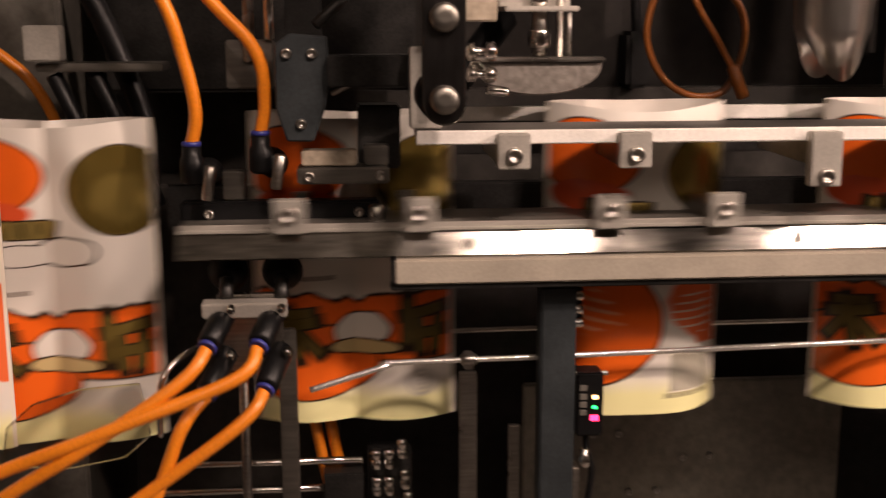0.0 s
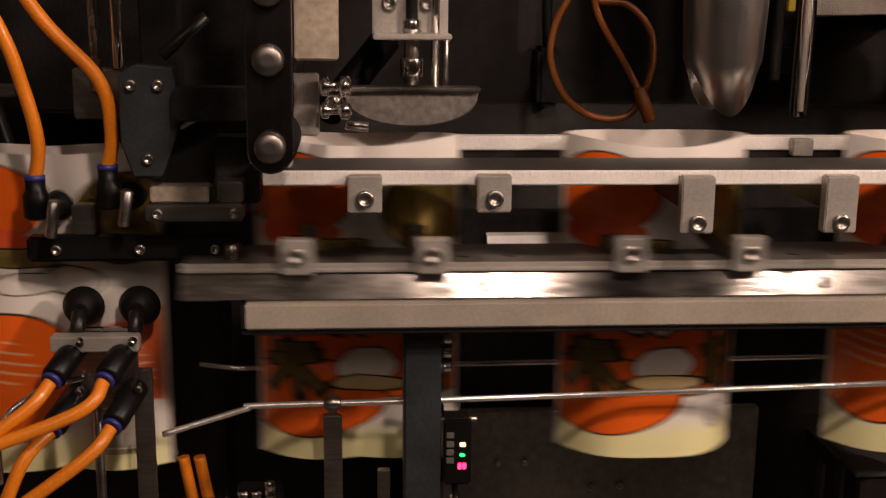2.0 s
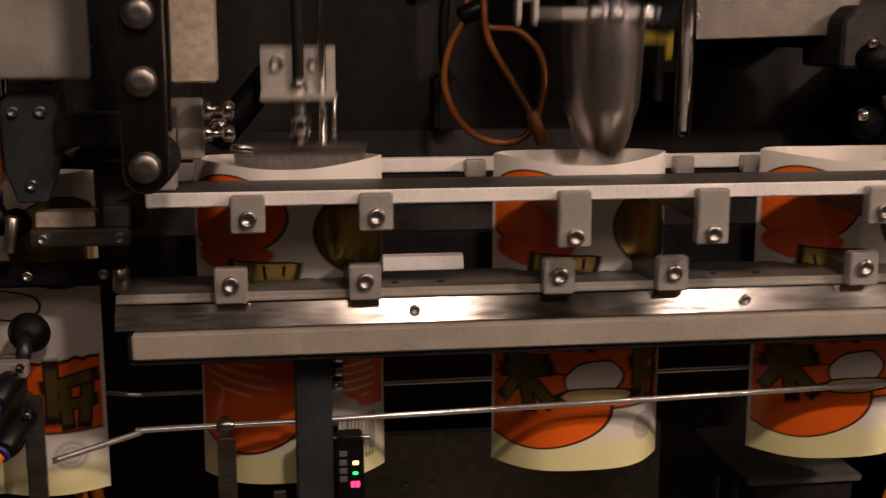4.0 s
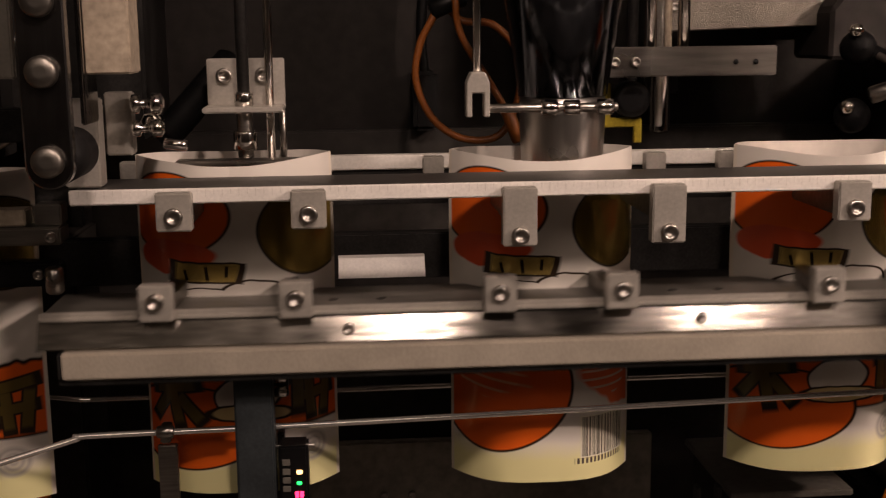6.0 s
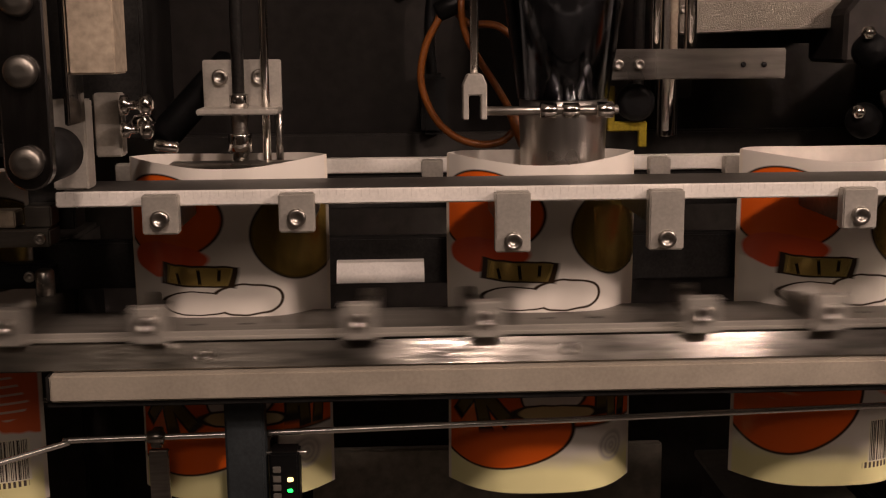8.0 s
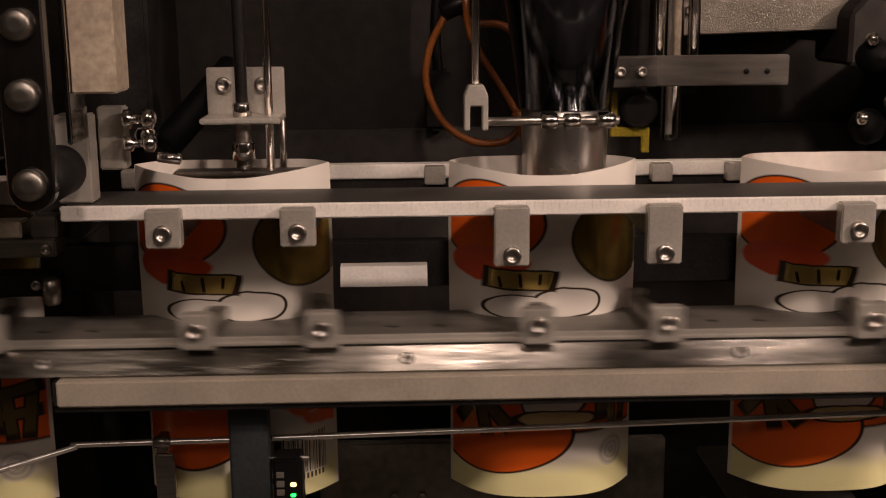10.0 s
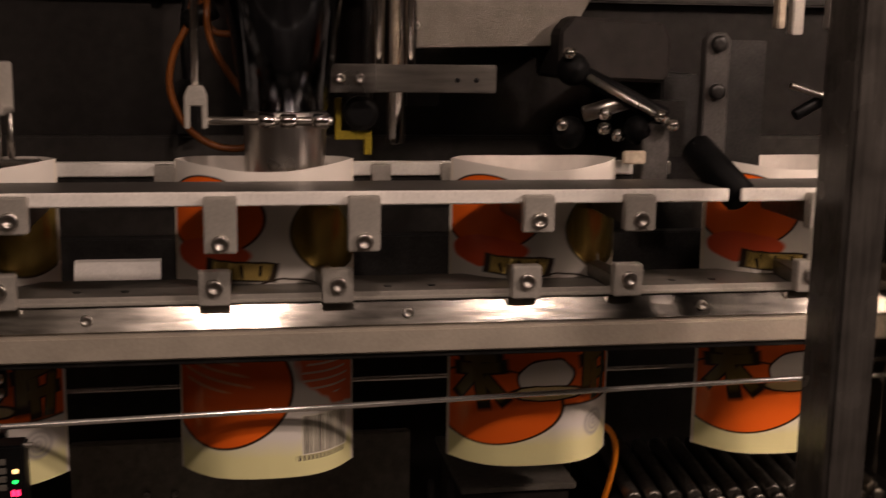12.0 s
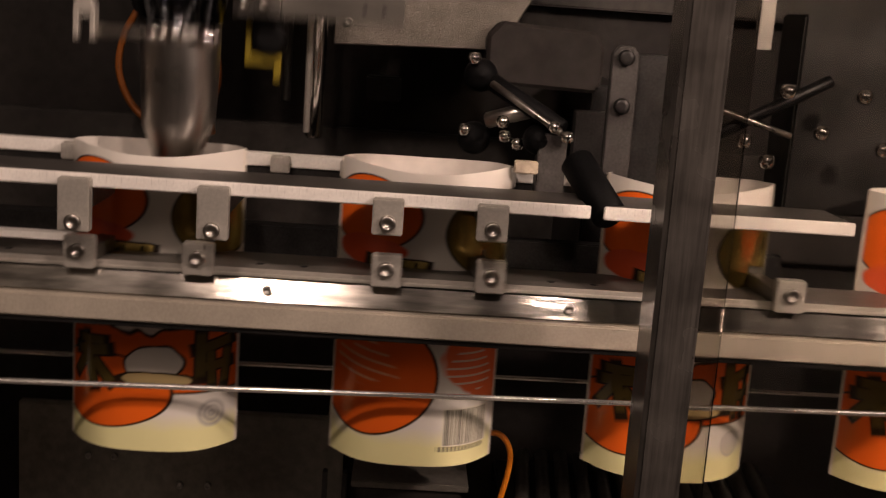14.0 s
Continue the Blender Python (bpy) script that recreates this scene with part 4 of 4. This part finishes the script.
# ---- parts at the exit end ----
def sealing_arms():
    ob = thing("clamp_linkage", (0.55, 0.13, 1.03), "black clamp levers with bright joints behind the rail", "linkage")
    part("lever", rod(bmesh.new(), (0.487, 0.15, 1.094), (0.548, 0.11, 1.06), 0.0072), MATT, ob)
    part("lever_rod", rod(bmesh.new(), (0.492, 0.135, 1.09), (0.545, 0.098, 1.058), 0.0028), STEEL, ob)
    for c, r in (((0.484, 0.15, 1.095), 0.0135), ((0.482, 0.15, 1.045), 0.0135), ((0.53, 0.12, 1.05), 0.012)):
        part("ball_knob", lathe(bmesh.new(), [(0.0, -r), (r * 0.5, -r * 0.87), (r * 0.87, -r * 0.5), (r, 0), (r * 0.87, r * 0.5), (r * 0.5, r * 0.87), (0.0, r)], c, "y", 20), MATT, ob)
    part("grip", rod(bmesh.new(), (0.552, 0.062, 1.043), (0.575, 0.02, 1.008), 0.0125, 20), MATT, ob, "thick black rubber grip")
    for c in ((0.478, 0.14, 1.108), (0.474, 0.14, 1.052), (0.505, 0.13, 1.05), (0.54, 0.1, 1.062), (0.515, 0.125, 1.045), (0.55, 0.1, 1.055), (0.502, 0.12, 1.062)):
        part("joint", lathe(bmesh.new(), [(0.0, -0.005), (0.004, -0.004), (0.0055, 0), (0.004, 0.004), (0.0, 0.005)], c, "z", 14), CHROME, ob)
    part("cylinder", rod(bmesh.new(), (0.49, 0.14, 1.06), (0.525, 0.13, 1.072), 0.0065), STEEL, ob)
    bar("pad", ob, BEIGE, 0.512, 0.53, 0.1, 0.106, 1.025, 1.035, 0.001, "pale wedge pad")
    bar("stand", ob, LEVERM, 0.53, 0.552, 0.11, 0.13, 1.0, 1.056, 0.001, "grey stand")
    ob = thing("bolted_lever", (0.592, 0.12, 1.02), "grey upright lever with two bolts", "lever")
    bm = prism(bmesh.new(), [(0.582, 1.025), (0.582, 1.12), (0.587, 1.126), (0.598, 1.126), (0.603, 1.12), (0.603, 1.025)], 0.12, 0.13, "y", 0.0012)
    part("plate", bm, LEVERM, ob)
    for z in (1.117, 1.08):
        part("bolt", lathe(bmesh.new(), [(0.0062, 0), (0.0062, -0.004), (0.0045, -0.005), (0.002, -0.005)], (0.5925, 0.12, z), "y", 16), DARK, ob)
    bar("foot", ob, DARK, 0.6, 0.64, 0.135, 0.16, 1.0, 1.12, 0.001)
    ob = thing("far_linkage", (0.72, 0.15, 1.04), "dim cluster of levers and bright joints beyond the door", "linkage")
    part("lever", rod(bmesh.new(), (0.66, 0.13, 1.085), (0.73, 0.13, 1.065), 0.0025), STEEL, ob)
    part("lever", rod(bmesh.new(), (0.67, 0.14, 1.06), (0.76, 0.14, 1.11), 0.005), BLACK, ob)
    for c in ((0.69, 0.12, 1.06), (0.72, 0.12, 1.1), (0.75, 0.12, 1.07), (0.78, 0.12, 1.1), (0.71, 0.12, 1.045), (0.8, 0.12, 1.06)):
        part("joint", lathe(bmesh.new(), [(0.0, -0.006), (0.005, -0.005), (0.0065, 0), (0.005, 0.005), (0.0, 0.006)], c, "z", 14), CHROME, ob)
    bar("block", ob, DARK, 0.74, 0.84, 0.16, 0.22, 1.0, 1.16, 0.002)
    bar("bar", ob, BEIGE, 0.655, 0.662, 0.15, 0.16, 1.13, 1.3, 0.001)
    bar("bar", ob, ALU, 0.668, 0.678, 0.15, 0.16, 1.125, 1.3, 0.001)
    bar("bar", ob, ALU, 0.7, 0.712, 0.15, 0.16, 1.13, 1.3, 0.001)


def exit_background():
    ob = thing("drive_housing", (0.56, 0.3, 1.08), "dark chamfered drive housing behind the clamp levers", "housing")
    bm = prism(bmesh.new(), [(0.492, 1.085), (0.492, 1.125), (0.503, 1.138), (0.585, 1.134), (0.592, 1.12), (0.592, 1.082)], 0.22, 0.3, "y", 0.003)
    part("casing", bm, WALLM, ob, "dark chamfered casing")
    bar("bracket", ob, DARK, 0.505, 0.525, 0.3, 0.419, 1.1, 1.16, 0.002)
    bar("cover", ob, LEVERM, 0.57, 0.6, 0.2, 0.22, 1.02, 1.068, 0.001, "grey cover strip")
    bar("stand", ob, DARK, 0.585, 0.62, 0.22, 0.419, 0.9, 1.09, 0.002)
    ob = thing("hanging_clip", (0.105, 0.35, 1.05), "black cable clip hanging on the back panel", "clip")
    bar("body", ob, RUBBER, 0.165, 0.188, 0.38, 0.421, 1.02, 1.075, 0.004)
    part("cable", hose(bmesh.new(), [(0.176, 0.39, 1.07), (0.174, 0.39, 1.12), (0.182, 0.39, 1.2), (0.185, 0.4, 1.3)], 0.005), BLACK, ob)
    bar("socket", ob, DARK, 0.385, 0.42, 0.4, 0.421, 1.05, 1.075, 0.002, "dark socket plate")


def tray_and_rollers():
    ob = thing("side_box", (0.43, 0.2, 0.6), "dark grey sheet-metal box below the pouches", "box")
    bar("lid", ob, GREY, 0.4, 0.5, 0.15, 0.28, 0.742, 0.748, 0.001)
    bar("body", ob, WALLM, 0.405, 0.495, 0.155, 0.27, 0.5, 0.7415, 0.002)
    for x in (0.375, 0.392):
        bar("stay", ob, DARK, x, x + 0.004, 0.16, 0.17, 0.5, 0.75, 0.0008)
    ob = thing("roller_bed", (0.68, 0.2, 0.7), "row of small pale rollers on the exit bed", "roller bed")
    for i in range(13):
        x = 0.545 + 0.018 * i
        part("roller", rod(bmesh.new(), (x, 0.13, 0.738), (x + 0.012, 0.26, 0.738), 0.0065), PLATE, ob)
        part("cap", lathe(bmesh.new(), [(0.003, -0.004), (0.0055, -0.003), (0.0055, 0.003), (0.003, 0.004)], (x, 0.122, 0.736), "y", 12), PLATE, ob)
    bar("bed", ob, DARK, 0.53, 0.8, 0.14, 0.27, 0.0, 0.728, 0.002)
    loop_hose([(0.5, 0.15, 0.795), (0.522, 0.15, 0.797), (0.533, 0.15, 0.78), (0.53, 0.15, 0.75), (0.52, 0.16, 0.7)], "thin yellow-orange hose beside the box", 0.0026)


def door():
    ob = thing("sliding_door", (0.6, -0.078, 0.5), "clear acrylic sliding guard door with a dark edge profile", "door")
    x, y = DOOR_X, DOOR_Y
    bar("edge_profile", ob, DOORM, x, x + 0.028, y - 0.03, y + 0.012, 0.5, 1.7, 0.003, "dark glossy edge profile")
    p = bar("pane", ob, ACRYLIC, x + 0.0281, x + 0.75, y - 0.003, y + 0.002, 0.5, 1.7, 0.0005, "clear acrylic pane")
    p.visible_shadow = False
    bar("handle_strip", ob, ACRYLIC, x + 0.0282, x + 0.048, y - 0.01, y - 0.0035, 0.5, 1.7, 0.001, "clear handle strip")
    return ob


DOOR_X, DOOR_Y = 0.583, -0.078
DOORM = material("door_edge", (0.09, 0.082, 0.074), 0.25, 0.3, stretch=(1, 1, 0.05), vary=0.3)

back_panel()
lower_plate()
upper_rail(-0.061, 0.556, "guide rail, top coloured dark as shaded, with a white front edge")
upper_rail(0.569, 0.74, "short guide rail section with a white front edge")
for x, z0, z1, zs in ((0.0, 0.9935, 1.0168, 1.0025), (0.08, 0.9935, 1.0168, 1.0025), (0.2085, 0.9795, 1.016, 0.9865), (0.3013, 0.9795, 1.016, 0.9865), (0.4192, 0.9905, 1.0155, 0.999), (0.4905, 0.9905, 1.0155, 0.999), (0.625, 0.9905, 1.0155, 0.999)):
    holder(x, z0, z1, zs)
back_rail()
lower_slide()
rods()
rod_bracket()
sensor_post()
walking_beam = beam()
apron_bar = apron()
pouch_spreader = spreader()
filling_funnel = funnel()
steel_column()
hammered_plate()
loop_hose([(0.186, 0.421, 1.2), (0.186, 0.32, 1.17), (0.181, 0.3, 1.13), (0.167, 0.3, 1.1), (0.1635, 0.3, 1.068), (0.178, 0.3, 1.036), (0.205, 0.3, 1.019), (0.236, 0.3, 1.023), (0.252, 0.3, 1.058), (0.25, 0.3, 1.093), (0.229, 0.302, 1.116), (0.202, 0.305, 1.12), (0.19, 0.32, 1.14), (0.196, 0.421, 1.17)], "looped brownish orange air hose behind the funnel", 0.0032, BROWNHOSE)
crossing_hose = loop_hose([(0.205, 0.421, 1.19), (0.197, 0.3, 1.15), (0.2, 0.288, 1.11), (0.226, 0.288, 1.066), (0.245, 0.288, 1.034)], "brownish orange air hose crossing the loop behind the funnel", 0.003, BROWNHOSE)
part("ferrule", rod(bmesh.new(), (0.239, 0.288, 1.046), (0.25, 0.286, 1.017), 0.0058), BROWNHOSE, crossing_hose, "thick orange hose end")
part("fitting", rod(bmesh.new(), (0.176, 0.3, 1.128), (0.205, 0.3, 1.14), 0.0085), BLACK, crossing_hose, "black push-in fitting")
link_arm()
bearing_block()
gripper_head()
pusher = pusher_plate()
upper_cups()
suction_arm = lower_cups()
arm_frame()
left_background()
loop_hose([(-0.41, 0.175, 1.09), (-0.35, 0.175, 1.045), (-0.325, 0.175, 0.985), (-0.332, 0.175, 0.93), (-0.37, 0.175, 0.86), (-0.43, 0.175, 0.82)], "orange air hose arching beside the entry", 0.0044)
loop_hose([(-0.31, 0.17, 1.13), (-0.283, 0.17, 1.07), (-0.262, 0.17, 1.0), (-0.268, 0.17, 0.94), (-0.3, 0.17, 0.88)], "thick black hose arching beside the entry", 0.0085, BLACK)
sealing_arms()
exit_background()
tray_and_rollers()
door()
loop_hose([(-0.125, 0.13, 0.78), (-0.118, 0.13, 0.74), (-0.108, 0.13, 0.7), (-0.1, 0.13, 0.64)], "orange air hose below the entry station", 0.0046)
loop_hose([(-0.137, 0.13, 0.78), (-0.13, 0.13, 0.74), (-0.122, 0.13, 0.7), (-0.118, 0.13, 0.64)], "orange air hose below the entry station", 0.0046)

POUCHES = {}
for i in range(-6, 10):
    reverse = i % 3 == 0
    POUCHES[i] = pouch(BACK_PRINT if reverse else FRONT_PRINT, "white film pouch, reverse side with orange disc and bar code" if reverse else "white film pouch printed in orange with dark brush strokes")

# ---- motion of the machine ----
CYCLE, START, END = 1.78, 1.51, 14.0


def ease(f):
    f = min(1, max(0, f))
    return f * f * (3 - 2 * f)


def times_of(spans):
    """Sample times for spans of (from, to) in each cycle, over the whole clip."""
    ts = {0.0, END + 0.1}
    for n in range(-2, 8):
        t0 = START + n * CYCLE
        for a, b in spans:
            for f in (0, 0.2, 0.4, 0.6, 0.8, 1):
                t = t0 + a + (b - a) * f
                if 0 < t < END + 0.1:
                    ts.add(round(t * FPS) / FPS)
    return sorted(ts)


def phase(t):
    n = math.floor((t - START) / CYCLE)
    return n, t - START - n * CYCLE


MOVE, RETURN = (0.0, 0.64), (0.875, 1.5)
DROP = ((0.0, 0.0), (0.48, 0.0), (0.655, 0.004), (0.755, 0.007), (0.855, 0.0095), (0.95, 0.018), (1.055, 0.0262), (1.15, 0.028), (1.3, 0.028), (1.42, 0.0245), (1.52, 0.0145), (1.62, 0.007), (1.72, 0.003), (1.78, 0.0))


def part_done(p, span):
    return ease((p - span[0]) / (span[1] - span[0]))


def beam_pose(t):
    n, p = phase(t)
    drop = 0.0
    for (a, u), (b, v) in zip(DROP, DROP[1:]):
        if a <= p <= b:
            drop = u + (v - u) * (p - a) / (b - a)
    return BEAM_TRAVEL * (part_done(p, MOVE) - part_done(p, RETURN)), -drop


def dip(t, down, up):
    """1 while up, 0 while down."""
    n, p = phase(t)
    v = 1 - part_done(p, down) + part_done(p, up)
    if p < up[1] - CYCLE:
        v = part_done(p + CYCLE, up)
    return v


LOW = 0.008
FOLD = {-2: 4.0, -1: 26.0}


def fold_of(k):
    return FOLD.get(k, 29.0) if k >= -2 else 4.0


def pouch_rows(i):
    rows, folds = [], []
    for t in times_of([MOVE, (0.3, 0.7)]):
        n, p = phase(t)
        d = n + 1
        k = d - i - 1 + part_done(p, MOVE)
        now = d - i
        if now <= -2:
            f = part_done(p, MOVE)
            wait = -2 - now + (1 - f)
            if wait > 0:
                side = min(1.0, wait)
                place = (station(-2) + LOW / 2 - 0.22 * side - 0.03 * max(0.0, min(1.0, wait - 1)), POUCH_Y - 0.03 * side - 0.012 * max(0.0, wait - 1), POUCH_TOP - LOW)
            else:
                place = (station(-2) + LOW / 2, POUCH_Y, POUCH_TOP - LOW)
            turn = 0.0
        else:
            low = LOW * min(1.0, max(0.0, -1 - k))
            place = (station(k) + low / 2, POUCH_Y, POUCH_TOP - low)
            turn = 0.0
        rows.append((t, pose(*place, turn, 0, 0)))
        g = part_done(p, (0.3, 0.7))
        folds.append((t, fold_of(now - 1) * (1 - g) + fold_of(now) * g))
    return rows, folds


def motions():
    raised = Vector((0, 0, 0.0042))
    beam0, apron0 = walking_beam.location + raised, apron_bar.location + raised
    ts = times_of([MOVE, RETURN, (0.48, 0.98), (1.05, 1.3), (1.42, 1.78)])
    walk(walking_beam, [(t, pose(beam0.x + beam_pose(t)[0], beam0.y, beam0.z + beam_pose(t)[1])) for t in ts])
    walk(apron_bar, [(t, pose(apron0.x, apron0.y, apron0.z + beam_pose(t)[1])) for t in ts])
    for ob, down, up, travel in ((pouch_spreader, (0.57, 0.8), (1.54, 1.8), 0.037), (filling_funnel, (0.62, 0.93), (1.64, 1.94), 0.088), (pusher, (0.42, 0.77), (1.52, 1.92), 0.055)):
        a = ob.location.copy()
        walk(ob, [(t, pose(a.x, a.y, a.z + travel * dip(t, down, up) - (0.041 if ob is pouch_spreader else 0.007 if ob is filling_funnel else 0))) for t in times_of([down, up, (up[0] - CYCLE, up[1] - CYCLE)])])
    a = suction_arm.location.copy()
    walk(suction_arm, [(t, pose(a.x, a.y - 0.012 * dip(t, (0.2, 0.5), (1.15, 1.5)), a.z, 7 * dip(t, (0.2, 0.5), (1.15, 1.5)))) for t in times_of([(0.2, 0.5), (1.15, 1.5)])])
    w = POUCH_W / 2
    for i, ob in POUCHES.items():
        rows, folds = pouch_rows(i)
        walk(ob, rows)
        for p in ob.children:
            side = -1 if p.data in (PANELS[FRONT_PRINT][0], PANELS[BACK_PRINT][0], PLAIN[0]) else 1
            toward = -1 if p.name.startswith("front") else 1
            keep = []
            for j, (t, a) in enumerate(folds):
                edge = j in (0, len(folds) - 1)
                if edge or folds[j - 1][1] != a or folds[j + 1][1] != a:
                    keep.append((t, pose(0, toward * w * math.sin(radians(a)), 0, 0, 0, -side * toward * a)))
            walk(p, keep)


motions()
